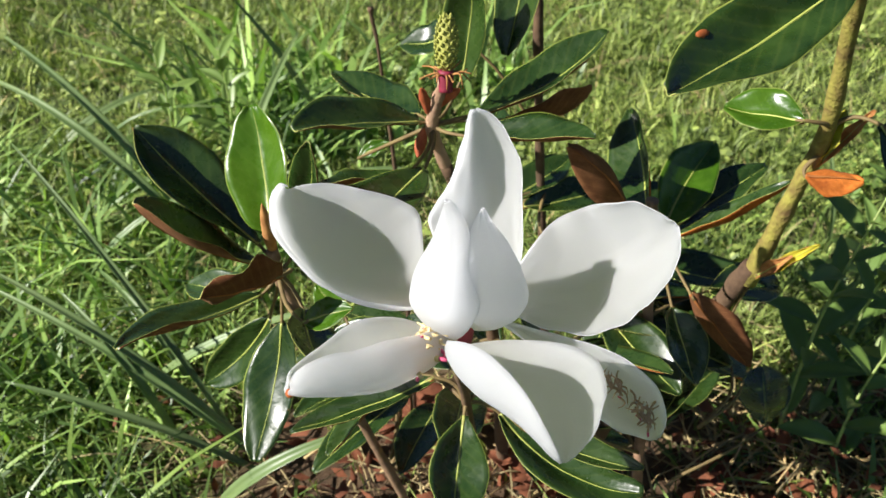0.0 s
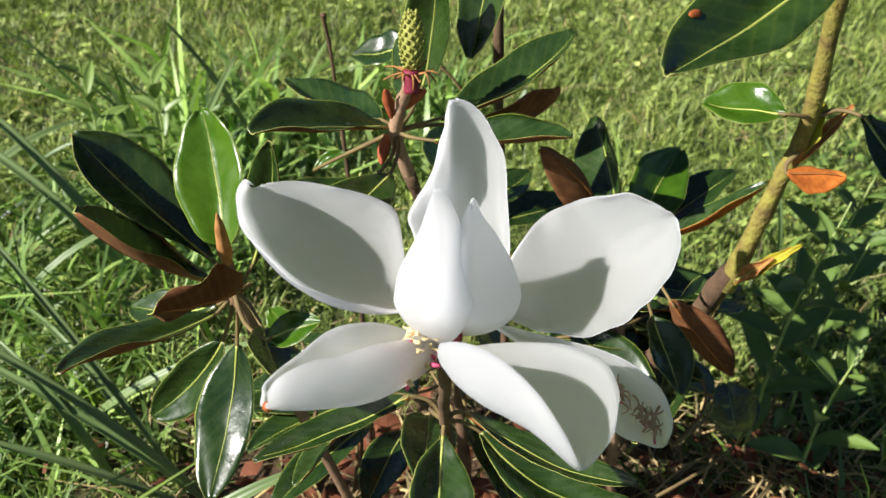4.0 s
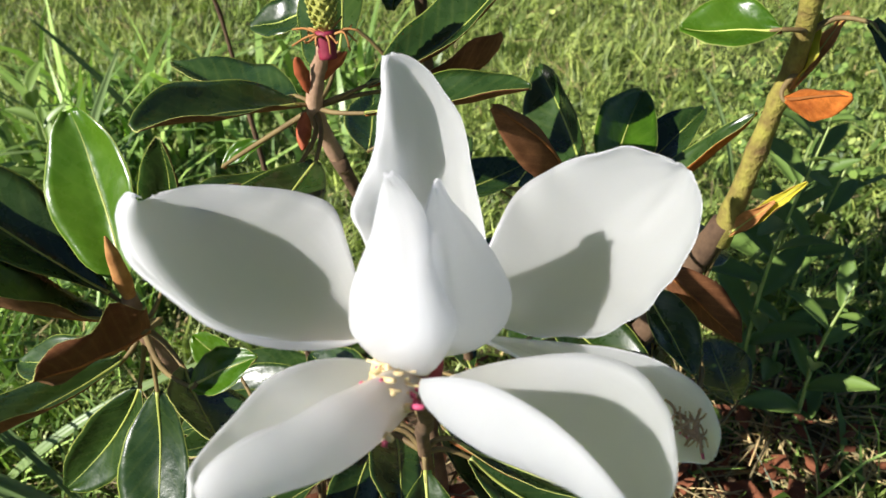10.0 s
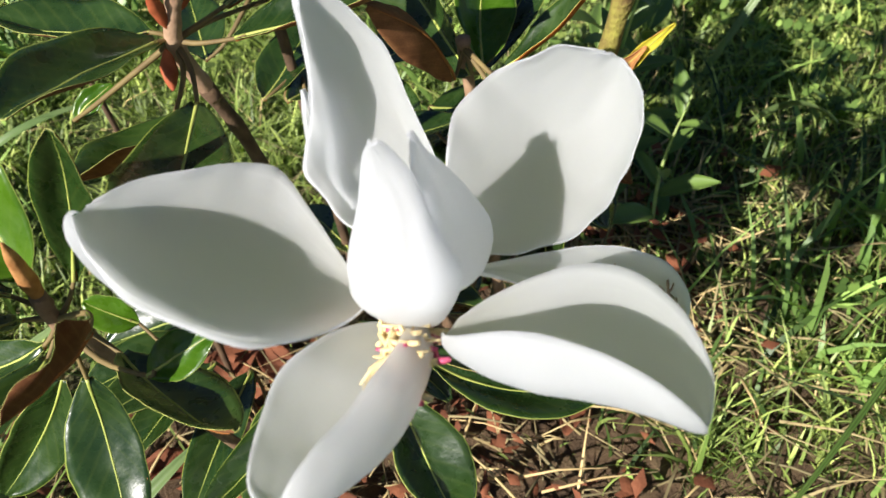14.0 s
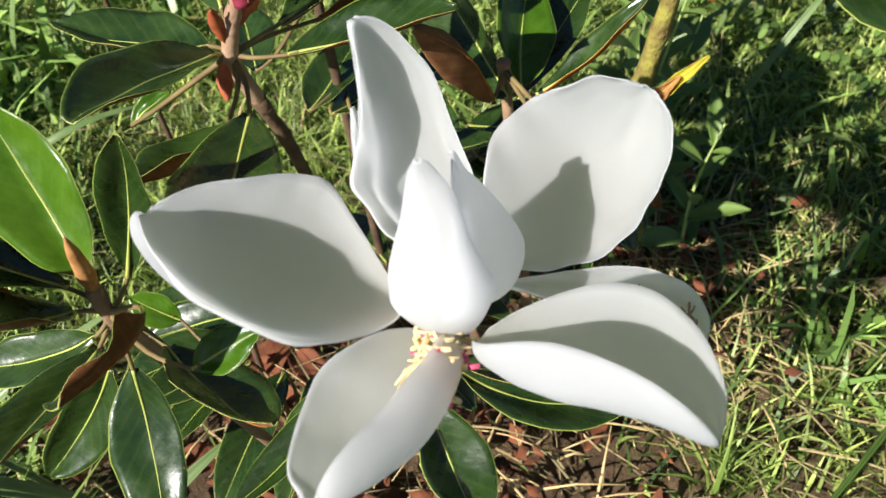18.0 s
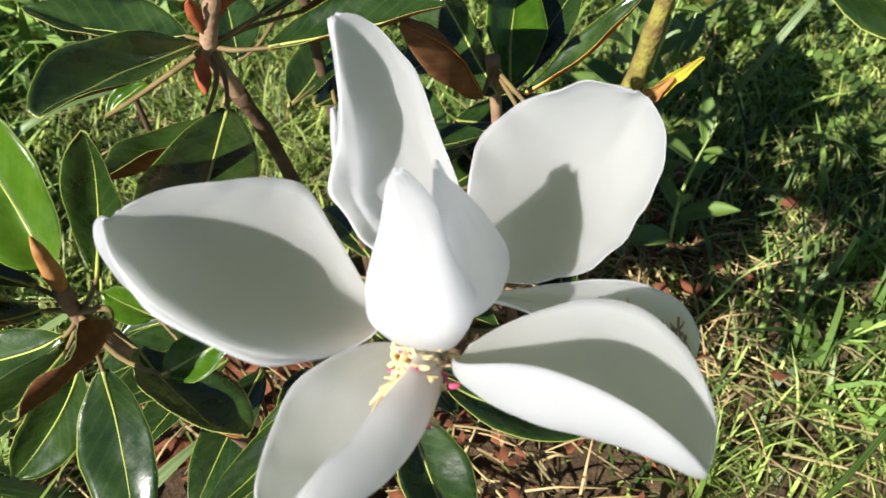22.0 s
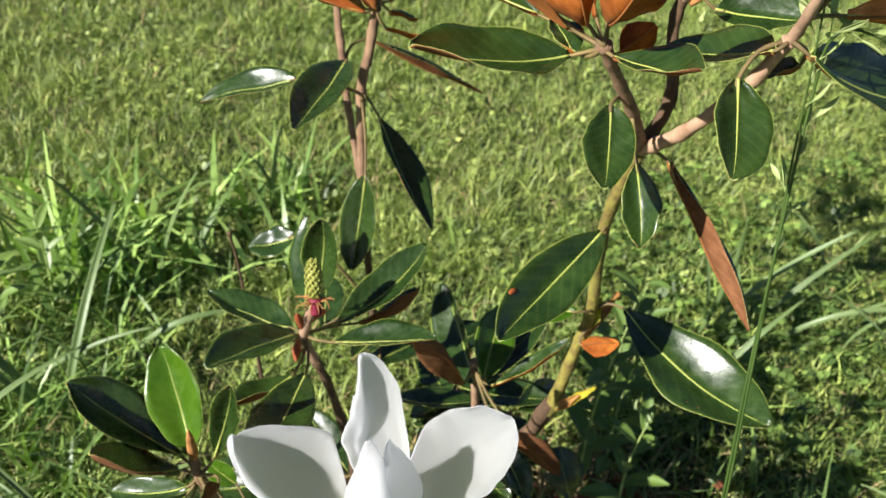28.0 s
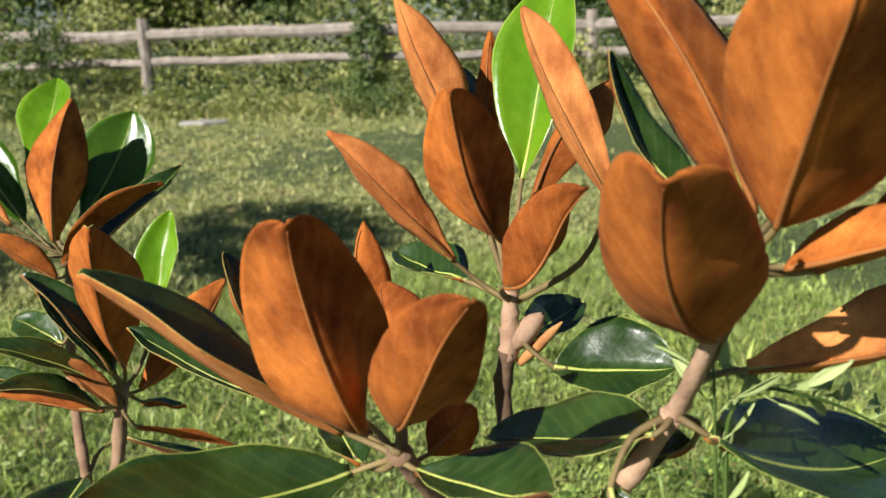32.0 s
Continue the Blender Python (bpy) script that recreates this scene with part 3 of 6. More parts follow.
tube("branch", [FORK, (0.236, 0.40, 0.69), (0.243, 0.36, 0.735), (0.246, 0.333, 0.777)], [0.0052, 0.0047, 0.0043, 0.0038], TAN, tree, "", 6, 8, 0.18)
tube("shoot", [(0.2457, 0.335, 0.774), (0.246, 0.329, 0.783), (0.240, 0.313, 0.805), (0.238, 0.297, 0.842)], [0.0038, 0.0034, 0.0029, 0.0028], TAN, tree, "tan young shoot", 6, 9, 0.15)
tube("lower_stem", [(0.075, 0.62, -0.02), (0.055, 0.60, 0.2), (0.03, 0.58, 0.335), (0.012, 0.568, 0.395)], [0.006, 0.005, 0.0042, 0.0042], DARKTWIG, tree, "dark stem below the fruit shoot", 6, 8, 0.15)
tube("stem", [(0.015, 0.570, 0.385), (0.003, 0.563, 0.425), (0.006, 0.557, 0.45), (0.0118, 0.550, 0.470)], [0.0042, 0.0046, 0.0042, 0.0041], TAN, tree, "", 6, 8, 0.15)
tube("stem", [(0.079, 0.684, 0.50), (0.079, 0.692, 0.60), (0.088, 0.697, 0.64), (0.095, 0.697, 0.69)], [0.004, 0.0046, 0.0045, 0.0045], TWIG, tree, "", 6, 8, 0.15)
tube("lower_stem", [(0.125, 0.71, -0.02), (0.105, 0.697, 0.20), (0.086, 0.684, 0.40), (0.079, 0.684, 0.51)], [0.0045, 0.0038, 0.0038, 0.0041], DARKTWIG, tree, "thin purple-grey stem", 6, 8, 0.15)
tube("stem", [(0.079, 0.684, 0.50), (0.071, 0.712, 0.575), (0.068, 0.724, 0.616), (0.068, 0.76, 0.68), (0.078, 0.79, 0.765)], [0.0030, 0.0034, 0.0036, 0.0035, 0.0036], TWIG, tree, "", 6, 8, 0.15)
tube("stem", [(0.02, 0.50, -0.02), (-0.03, 0.49, 0.15), (-0.08, 0.485, 0.30), (-0.098, 0.483, 0.355), (-0.101, 0.484, 0.378)], [0.0045, 0.0038, 0.0036, 0.0042, 0.0042], TWIG, tree, "", 6, 8, 0.15)
# flower stalk: its dark bark colour stands for shade under the petals
tube("stem", [(0.06, 0.46, -0.02), (0.045, 0.43, 0.17), (0.03, 0.40, 0.325), (0.026, 0.36, 0.385), (0.024, 0.342, 0.418)], [0.004, 0.0034, 0.0031, 0.0031, 0.0038], DARKTWIG, tree, "", 6, 8, 0.15)
tube("stem", [(0.20, 0.56, -0.02), (0.185, 0.565, 0.18), (0.167, 0.56, 0.345), (0.163, 0.557, 0.375)], [0.005, 0.0045, 0.004, 0.0042], TWIG, tree, "", 6, 8, 0.15)
tube("dead_stem", [(-0.02, 0.68, -0.02), (-0.03, 0.685, 0.25), (-0.045, 0.69, 0.42), (-0.05, 0.69, 0.455), (-0.051, 0.69, 0.465)], [0.003, 0.0022, 0.0014, 0.0014, 0.0026], DARKTWIG, tree, "thin bare dead twig", 6, 7, 0.2)

JOINTS = [(0.165, 0.390, 0.755), (0.244, 0.441, 0.79), (0.243, 0.318, 0.795), (0.238, 0.297, 0.842), (0.003, 0.563, 0.43), (0.095, 0.697, 0.685), (0.078, 0.79, 0.76), (-0.099, 0.483, 0.36),
          (0.03, 0.40, 0.325), (0.163, 0.557, 0.37), (0.247, 0.497, 0.47), (0.228, 0.466, 0.58), (0.079, 0.692, 0.60), FORK, (0.205, 0.415, 0.70), (0.246, 0.333, 0.777), (0.068, 0.724, 0.616), (0.246, 0.497, 0.45)]
JOINTS = [Vector(j) for j in JOINTS]
STEMS = [(0.055, 0.60, 0.2), (0.03, 0.58, 0.33), (-0.03, 0.49, 0.15), (-0.055, 0.487, 0.23), (0.045, 0.43, 0.17), (0.185, 0.565, 0.18), (0.176, 0.562, 0.26), (0.222, 0.518, 0.18), (0.225, 0.515, 0.27), (0.10, 0.69, 0.30), (0.085, 0.72, 0.35), (0.065, 0.61, 0.1), (0.19, 0.56, 0.1), (0.05, 0.44, 0.1), (0.215, 0.53, 0.1), (0.0, 0.495, 0.07)]
JOINTS += [Vector(j) for j in STEMS]
leaf_count = 0


def leaf(base, tip, normal, width, mats=None, label="", **shape):
    """A magnolia leaf: blade, yellow midrib on top, rust rib below, and a stalk to the nearest joint."""
    global leaf_count
    leaf_count += 1
    mats = mats or (LEAF, FELT, EDGE)
    top, low, spine = sheet(base, tip, normal, width, seed=leaf_count, nu=18, nv=10, lump=0.0021, **shape)
    return dress_leaf(top, low, [n for _, n in spine], mats, label)


def cupped_leaf(label="", mats=None, lump=0.0013, **shape):
    """A young leaf that stands up and shows its felted back, creased along the midrib."""
    global leaf_count
    leaf_count += 1
    G = petal_rows(nu=36, nv=20, **shape)
    N = skin(G, 1.0)[1]
    off = Vector((2.3 * leaf_count, 0, 0))
    for i in range(37):
        for j in range(21):
            u, v = i / 36, j / 10 - 1
            G[i, j] += N[i, j] * (lump * noise.noise(Vector((u * 4.0, v * 2.0, 1)) + off) + 0.5 * lump * abs(v) ** 3 * noise.noise(Vector((u * 11.0, v, 7)) + off)) * min(1.0, 4 * u)
    return dress_leaf(vectors(G), vectors(skin(G, 0.0008)[0]), [Vector(N[i, 10]) for i in range(37)], mats or (LEAF, FELT, FELT), label)


def dress_leaf(top, low, normals, mats, label):
    """The blade with its ribs and its stalk."""
    mid, last = len(top[0]) // 2, len(top) - 2
    base = top[0][mid]
    ob = part("leaf", close_sheet(top, low), mats, tree, label)
    bm = bmesh.new()
    add_tube(bm, [r[mid] + normals[i] * 0.00005 for i, r in enumerate(top)][:last], [0.0013, 0.0007, 0.0003, 0.0001], 5)
    part("midrib", bm, RIB, ob)
    bm = bmesh.new()
    add_tube(bm, [r[mid] - normals[i] * 0.0002 for i, r in enumerate(low)][:last], [0.0012, 0.0007, 0.0002], 5)
    part("under_rib", bm, RIB_RUST, ob)
    b = base
    j = min(JOINTS, key=lambda q: (q - b).length)
    ax = (top[1][mid] - top[0][mid]).normalized()
    d = (j - b).length
    if d > 0.004:
        bm = bmesh.new()
        add_tube(bm, spline([j, j.lerp(b, 0.6) - ax * min(0.2 * d, 0.01), b, b + ax * 0.006], 4), [0.0018, 0.0012, 0.0010], 6)
        part("petiole", bm, PETIOLE, ob)
    return ob


OLD = (LEAF, UNDER, EDGE)
# brighter tops for sunlit leaves: the light is in their colour
YOUNG_LIT = (LIME, UNDER, EDGE)
NEW_LIT = (BRIGHT, UNDER, EDGE)
SLIM = (LEAF, FAWN, EDGE)
leaf((-0.1024, 0.4897, 0.3854), (-0.1173, 0.5450, 0.4525), (-0.2939, -0.7688, 0.5680), 0.0495, bend=-0.046, side=-0.003, cup=16, fold=0.42, broad=0.49, point=0.53, twist=-0.04, roll=0.02, hook=0.009, asym=-0.01, skew=0.02, dp=-0.03, wave=0.05, mats=YOUNG_LIT, label="upright bright green leaf in the sun")
leaf((-0.1120, 0.4933, 0.3748), (-0.1907, 0.5196, 0.4477), (0.5539, -0.3876, 0.7369), 0.0534, bend=-0.035, side=0.001, cup=30, fold=0.44, broad=0.59, point=0.68, twist=-0.32, roll=0.01, hook=0.034, asym=0.00, skew=-0.06, dp=0.02, wave=0.05, mats=OLD)
leaf((-0.1141, 0.4906, 0.3617), (-0.1722, 0.4471, 0.4361), (0.6418, 0.3275, 0.6934), 0.0467, bend=-0.059, side=-0.038, cup=30, fold=0.49, broad=0.52, point=0.58, twist=-0.11, roll=0.02, hook=0.030, asym=-0.01, skew=-0.01, dp=-0.03, wave=0.05, mats=OLD)
leaf((-0.0835, 0.4290, 0.3990), (-0.1200, 0.3890, 0.4140), (-0.48, 0.66, 0.60), 0.0540, bend=-0.05, cup=30, fold=0.15, broad=0.48, point=0.45, wave=0.14, mats=OLD, label="broad short leaf with its dull brown underside outward")
leaf((-0.1092, 0.4824, 0.3478), (-0.1758, 0.5182, 0.3202), (-0.30, -0.22, 0.93), 0.0324, bend=-0.036, side=-0.033, cup=10, fold=0.44, broad=0.53, point=0.60, twist=-0.10, roll=0.02, hook=-0.002, asym=0.01, skew=-0.12, dp=0.03, wave=0.05, mats=OLD)
leaf((-0.1103, 0.4757, 0.3459), (-0.1747, 0.3901, 0.3783), (0.0210, 0.3403, 0.9401), 0.0368, bend=-0.057, side=0.048, cup=27, fold=0.35, broad=0.51, point=0.65, twist=0.40, roll=0.01, hook=-0.077, asym=0.03, skew=0.08, dp=-0.00, wave=0.05, mats=OLD)
leaf((-0.1128, 0.4961, 0.3070), (-0.1680, 0.4960, 0.2400), (-0.2500, -0.8200, 0.3600), 0.0360, bend=-0.056, side=-0.047, cup=20, fold=0.41, broad=0.51, point=0.58, twist=-0.05, roll=0.01, hook=-0.000, asym=-0.03, skew=-0.01, dp=-0.05, wave=0.05, mats=OLD)
leaf((-0.1001, 0.4834, 0.3144), (-0.1163, 0.4199, 0.2409), (-0.2200, -0.8200, 0.5200), 0.0400, bend=-0.111, side=0.012, cup=8, fold=0.14, broad=0.49, point=0.62, twist=-0.05, roll=0.00, hook=-0.009, asym=-0.02, skew=0.11, dp=0.00, wave=0.05, mats=OLD)
leaf((-0.0837, 0.4803, 0.3811), (-0.0647, 0.4609, 0.4733), (-0.50, -0.80, -0.10), 0.0268, bend=-0.082, side=-0.003, cup=30, fold=0.43, broad=0.56, point=0.58, twist=-0.09, roll=0.02, hook=0.013, asym=0.00, skew=0.00, dp=-0.03, wave=0.05, mats=OLD)
leaf((-0.0783, 0.4578, 0.3482), (-0.0474, 0.3706, 0.3732), (0.45, -0.35, 0.80), 0.0414, bend=-0.088, side=-0.004, cup=19, fold=0.42, broad=0.51, point=0.60, twist=0.05, roll=0.00, hook=0.031, asym=-0.01, skew=-0.07, dp=0.02, wave=0.05, mats=OLD)
leaf((0.0095, 0.4069, 0.3376), (-0.0759, 0.3733, 0.3241), (-0.1397, -0.0408, 0.9894), 0.0249, bend=-0.040, side=0.005, cup=31, fold=0.46, broad=0.51, point=0.55, twist=0.07, roll=0.03, hook=-0.013, asym=-0.03, skew=-0.09, dp=0.01, wave=0.05, mats=OLD)
leaf((-0.0159, 0.4174, 0.3264), (-0.0552, 0.3767, 0.2989), (-0.5662, -0.0095, 0.8242), 0.0212, bend=-0.025, side=0.023, cup=36, fold=0.43, broad=0.48, point=0.53, twist=0.08, roll=0.01, hook=0.008, asym=-0.00, skew=0.17, dp=0.02, wave=0.05, mats=OLD)
leaf((0.0286, 0.3924, 0.3206), (0.0228, 0.3211, 0.3065), (0.1190, -0.2017, 0.9722), 0.0397, bend=-0.075, side=-0.001, cup=37, fold=0.43, broad=0.57, point=0.63, twist=-0.06, roll=0.00, hook=0.010, asym=0.01, skew=-0.02, dp=0.01, wave=0.05, mats=OLD)
leaf((0.0424, 0.3966, 0.3342), (0.1329, 0.3525, 0.3209), (0.1489, 0.0073, 0.9888), 0.0267, bend=-0.094, side=0.000, cup=24, fold=0.39, broad=0.53, point=0.65, twist=0.18, roll=0.00, hook=0.028, asym=-0.01, skew=0.06, dp=-0.02, wave=0.05, mats=OLD)
leaf((0.0515, 0.3982, 0.3176), (0.1375, 0.3571, 0.2930), (0.1564, -0.2455, 0.9567), 0.0331, bend=-0.126, side=0.059, cup=22, fold=0.41, broad=0.55, point=0.50, twist=-0.12, roll=0.02, hook=0.039, asym=0.01, skew=0.31, dp=-0.10, wave=0.05, mats=OLD)
leaf((-0.0066, 0.5660, 0.4357), (-0.0767, 0.6439, 0.4322), (0.0238, 0.0663, 0.9975), 0.0458, bend=-0.058, side=-0.005, cup=25, fold=0.40, broad=0.50, point=0.67, twist=0.16, roll=0.03, hook=-0.010, asym=-0.03, skew=0.01, dp=0.05, wave=0.05, mats=OLD)
leaf((-0.0061, 0.5591, 0.4348), (-0.0813, 0.5013, 0.4595), (0.2803, 0.0437, 0.9589), 0.0440, bend=-0.015, side=0.027, cup=26, fold=0.45, broad=0.55, point=0.48, twist=0.13, roll=0.01, hook=-0.05, asym=-0.00, skew=-0.05, dp=-0.01, wave=0.05, mats=OLD)
leaf((0.0282, 0.5425, 0.4332), (0.1075, 0.5034, 0.4555), (-0.2320, 0.0828, 0.9692), 0.0372, bend=-0.035, side=-0.027, cup=25, fold=0.43, broad=0.50, point=0.59, twist=-0.05, roll=0.00, hook=-0.005, asym=-0.00, skew=-0.13, dp=0.04, wave=0.05, mats=OLD)
leaf((0.0325, 0.5636, 0.4381), (0.1243, 0.6057, 0.4836), (-0.4066, -0.0942, 0.9087), 0.0524, bend=-0.077, side=0.044, cup=34, fold=0.45, broad=0.54, point=0.64, twist=0.06, roll=0.01, hook=0.005, asym=-0.02, skew=0.10, dp=-0.00, wave=0.05, mats=OLD)
leaf((0.0535, 0.5641, 0.4352), (0.1160, 0.5903, 0.4439), (-0.3498, 0.5913, 0.7267), 0.0440, bend=-0.127, side=0.055, cup=21, fold=0.49, broad=0.60, point=0.58, twist=0.23, roll=0.03, hook=0.061, asym=-0.04, skew=0.01, dp=-0.08, wave=0.05, mats=OLD)
leaf((0.0218, 0.6010, 0.4454), (0.0271, 0.5978, 0.5277), (-0.4142, -0.9102, -0.0085), 0.0380, bend=-0.069, side=0.014, cup=13, fold=0.46, broad=0.54, point=0.52, twist=0.09, roll=0.02, hook=0.009, asym=-0.01, skew=-0.09, dp=-0.04, wave=0.05, mats=OLD)
leaf((0.0104, 0.5997, 0.4359), (0.0258, 0.6794, 0.4822), (-0.8626, -0.1191, 0.4916), 0.0390, bend=-0.011, side=-0.050, cup=14, fold=0.43, broad=0.50, point=0.59, twist=0.18, roll=0.02, hook=0.015, asym=-0.03, skew=-0.06, dp=-0.02, wave=0.05, mats=OLD)
leaf((-0.0013, 0.5246, 0.4169), (-0.0489, 0.3964, 0.4666), (0.1679, 0.3017, 0.9385), 0.0523, bend=-0.119, side=0.028, cup=11, fold=0.35, broad=0.50, point=0.61, twist=0.13, roll=0.01, hook=0.048, asym=-0.01, skew=-0.03, dp=-0.01, wave=0.05, mats=OLD)
leaf((-0.0123, 0.5346, 0.4089), (-0.0692, 0.4979, 0.4201), (-0.0275, 0.3310, 0.9432), 0.0353, bend=-0.101, side=0.035, cup=22, fold=0.50, broad=0.52, point=0.69, twist=0.01, roll=0.00, hook=0.011, asym=-0.03, skew=0.03, dp=0.04, wave=0.05, mats=OLD)
leaf((0.0147, 0.7242, 0.4294), (-0.0316, 0.7414, 0.4125), (-0.4306, -0.3387, 0.8366), 0.0404, bend=-0.074, side=-0.002, cup=10, fold=0.41, broad=0.44, point=0.52, twist=0.08, roll=0.07, hook=0.006, asym=0.06, skew=-0.12, dp=0.01, wave=0.05, mats=OLD)
leaf((0.1509, 0.5514, 0.3541), (0.0938, 0.5313, 0.4332), (-0.7168, 0.5929, -0.3670), 0.0334, bend=-0.096, side=-0.022, cup=36, fold=0.44, broad=0.54, point=0.56, twist=0.02, roll=0.01, hook=-0.009, asym=-0.01, skew=-0.05, dp=0.04, wave=0.05, mats=OLD)
leaf((0.1634, 0.5517, 0.3530), (0.1610, 0.6638, 0.3933), (-0.86, -0.20, 0.46), 0.0540, bend=-0.033, side=-0.014, cup=46, fold=0.45, broad=0.47, point=0.61, twist=0.13, roll=0.03, hook=0.028, asym=0.02, skew=-0.09, dp=0.03, wave=0.05)
leaf((0.1750, 0.5550, 0.3535), (0.2215, 0.6264, 0.3841), (0.1755, -0.4826, 0.8581), 0.0453, bend=0.014, side=-0.038, cup=24, fold=0.47, broad=0.44, point=0.67, twist=0.02, roll=0.00, hook=-0.005, asym=-0.01, skew=-0.11, dp=0.05, wave=0.05, mats=YOUNG_LIT)
leaf((0.1794, 0.5658, 0.3395), (0.2610, 0.6151, 0.3723), (-0.2654, -0.1899, 0.9452), 0.0393, bend=-0.006, side=0.000, cup=18, fold=0.42, broad=0.50, point=0.62, twist=0.00, roll=0.00, hook=0.000, asym=0.00, skew=0.00, dp=0.00, wave=0.05)
leaf((0.1795, 0.5445, 0.3514), (0.2479, 0.5289, 0.4117), (-0.5893, 0.3053, 0.7480), 0.0268, bend=-0.049, side=0.034, cup=40, fold=0.42, broad=0.53, point=0.74, twist=0.25, roll=0.00, hook=0.009, asym=-0.01, skew=-0.01, dp=0.07, wave=0.05)
leaf((0.1817, 0.4864, 0.3458), (0.2280, 0.4686, 0.2956), (0.4027, 0.9140, 0.0490), 0.0295, bend=-0.015, side=0.000, cup=30, fold=0.42, broad=0.50, point=0.62, twist=0.00, roll=0.00, hook=0.000, asym=0.00, skew=0.00, dp=0.00, wave=0.05, mats=OLD)
leaf((0.1703, 0.4821, 0.3366), (0.1791, 0.4295, 0.3154), (0.1683, -0.3445, 0.9236), 0.0321, bend=-0.015, side=0.000, cup=30, fold=0.42, broad=0.50, point=0.62, twist=0.00, roll=0.00, hook=0.000, asym=0.00, skew=0.00, dp=0.00, wave=0.05)
leaf((0.2373, 0.4884, 0.4397), (0.2706, 0.4813, 0.4405), (0.1181, 0.4599, -0.8801), 0.0222, bend=-0.015, side=0.000, cup=18, fold=0.42, broad=0.50, point=0.62, twist=0.00, roll=0.00, hook=0.000, asym=0.00, skew=0.00, dp=0.00, wave=0.05)
leaf((0.2220, 0.4585, 0.5779), (0.1201, 0.3923, 0.5421), (0.0027, -0.4792, 0.8777), 0.0500, bend=-0.094, side=0.007, cup=21, fold=0.44, broad=0.52, point=0.54, twist=0.29, roll=0.01, hook=-0.008, asym=-0.02, skew=0.03, dp=0.01, wave=0.05, mats=OLD, label="large drooping leaf with a small brown tear")
leaf((0.2269, 0.4860, 0.4790), (0.1850, 0.5090, 0.4760), (0.10, -0.55, 0.83), 0.0330, bend=-0.030, side=0.000, cup=18, fold=0.42, broad=0.50, point=0.62, twist=0.00, roll=0.00, hook=0.000, asym=0.00, skew=0.00, dp=0.00, wave=0.05, mats=YOUNG_LIT)
leaf((0.2688, 0.4802, 0.4798), (0.3372, 0.3488, 0.4529), (-0.1634, -0.2786, 0.9464), 0.0756, bend=-0.129, side=0.009, cup=20, fold=0.42, broad=0.54, point=0.67, twist=0.06, roll=0.01, hook=0.019, asym=-0.00, skew=0.06, dp=-0.05, wave=0.05, mats=OLD)
leaf((0.1787, 0.3954, 0.7155), (0.1550, 0.3409, 0.6890), (-0.1938, -0.3597, 0.9127), 0.0347, bend=-0.080, side=-0.015, cup=5, fold=0.43, broad=0.50, point=0.60, twist=0.08, roll=0.01, hook=0.016, asym=0.00, skew=0.05, dp=-0.02, wave=0.05, mats=OLD)
leaf((0.2052, 0.3975, 0.6709), (0.1983, 0.3606, 0.6296), (-0.4910, -0.6069, 0.6250), 0.0287, bend=-0.102, side=-0.016, cup=36, fold=0.46, broad=0.51, point=0.65, twist=0.08, roll=0.01, hook=0.004, asym=-0.00, skew=-0.08, dp=0.01, wave=0.05, mats=OLD)
leaf((0.2452, 0.4213, 0.6559), (0.2594, 0.3133, 0.5894), (0.72, -0.10, 0.58), 0.0330, bend=-0.020, side=-0.031, cup=41, fold=0.60, broad=0.58, point=0.72, twist=-0.01, roll=0.01, hook=0.001, asym=0.02, skew=-0.11, dp=0.06, wave=0.05, mats=OLD)
leaf((0.2163, 0.3288, 0.7575), (0.1901, 0.2759, 0.7277), (-0.0310, -0.4787, 0.8774), 0.0355, bend=-0.050, side=-0.040, cup=21, fold=0.43, broad=0.53, point=0.50, twist=-0.13, roll=0.02, hook=0.001, asym=0.00, skew=-0.02, dp=-0.00, wave=0.05, mats=OLD)
leaf((0.1518, 0.4072, 0.7442), (0.0519, 0.3991, 0.7602), (0.1739, -0.2779, 0.9448), 0.0497, bend=-0.081, side=-0.003, cup=26, fold=0.45, broad=0.53, point=0.64, twist=0.41, roll=0.01, hook=-0.030, asym=-0.03, skew=-0.14, dp=-0.04, wave=0.05, mats=OLD)
leaf((0.1683, 0.3811, 0.7534), (0.1840, 0.3134, 0.7724), (-0.3877, 0.1655, 0.9068), 0.0330, bend=-0.086, side=-0.021, cup=25, fold=0.40, broad=0.54, point=0.69, twist=0.12, roll=0.00, hook=-0.003, asym=0.00, skew=-0.13, dp=0.04, wave=0.05, mats=OLD)
leaf((0.2363, 0.3313, 0.7718), (0.2249, 0.4293, 0.7346), (-0.5100, 0.2528, 0.8222), 0.0359, bend=-0.029, side=0.011, cup=21, fold=0.41, broad=0.45, point=0.51, twist=0.40, roll=0.01, hook=-0.001, asym=-0.01, skew=0.04, dp=-0.01, wave=0.05, mats=OLD)
leaf((0.2514, 0.3195, 0.7739), (0.3665, 0.3314, 0.7342), (-0.20, -0.48, 0.85), 0.0532, bend=-0.072, side=0.037, cup=10, fold=0.39, broad=0.52, point=0.56, twist=-0.12, roll=0.03, hook=0.036, asym=-0.04, skew=-0.04, dp=-0.06, wave=0.05, mats=OLD)
leaf((0.2550, 0.4234, 0.7624), (0.2942, 0.3882, 0.7671), (-0.3828, -0.3091, 0.8706), 0.0497, bend=-0.050, side=-0.021, cup=16, fold=0.39, broad=0.53, point=0.59, twist=-0.01, roll=0.02, hook=0.013, asym=-0.00, skew=-0.01, dp=-0.04, wave=0.05, mats=OLD)
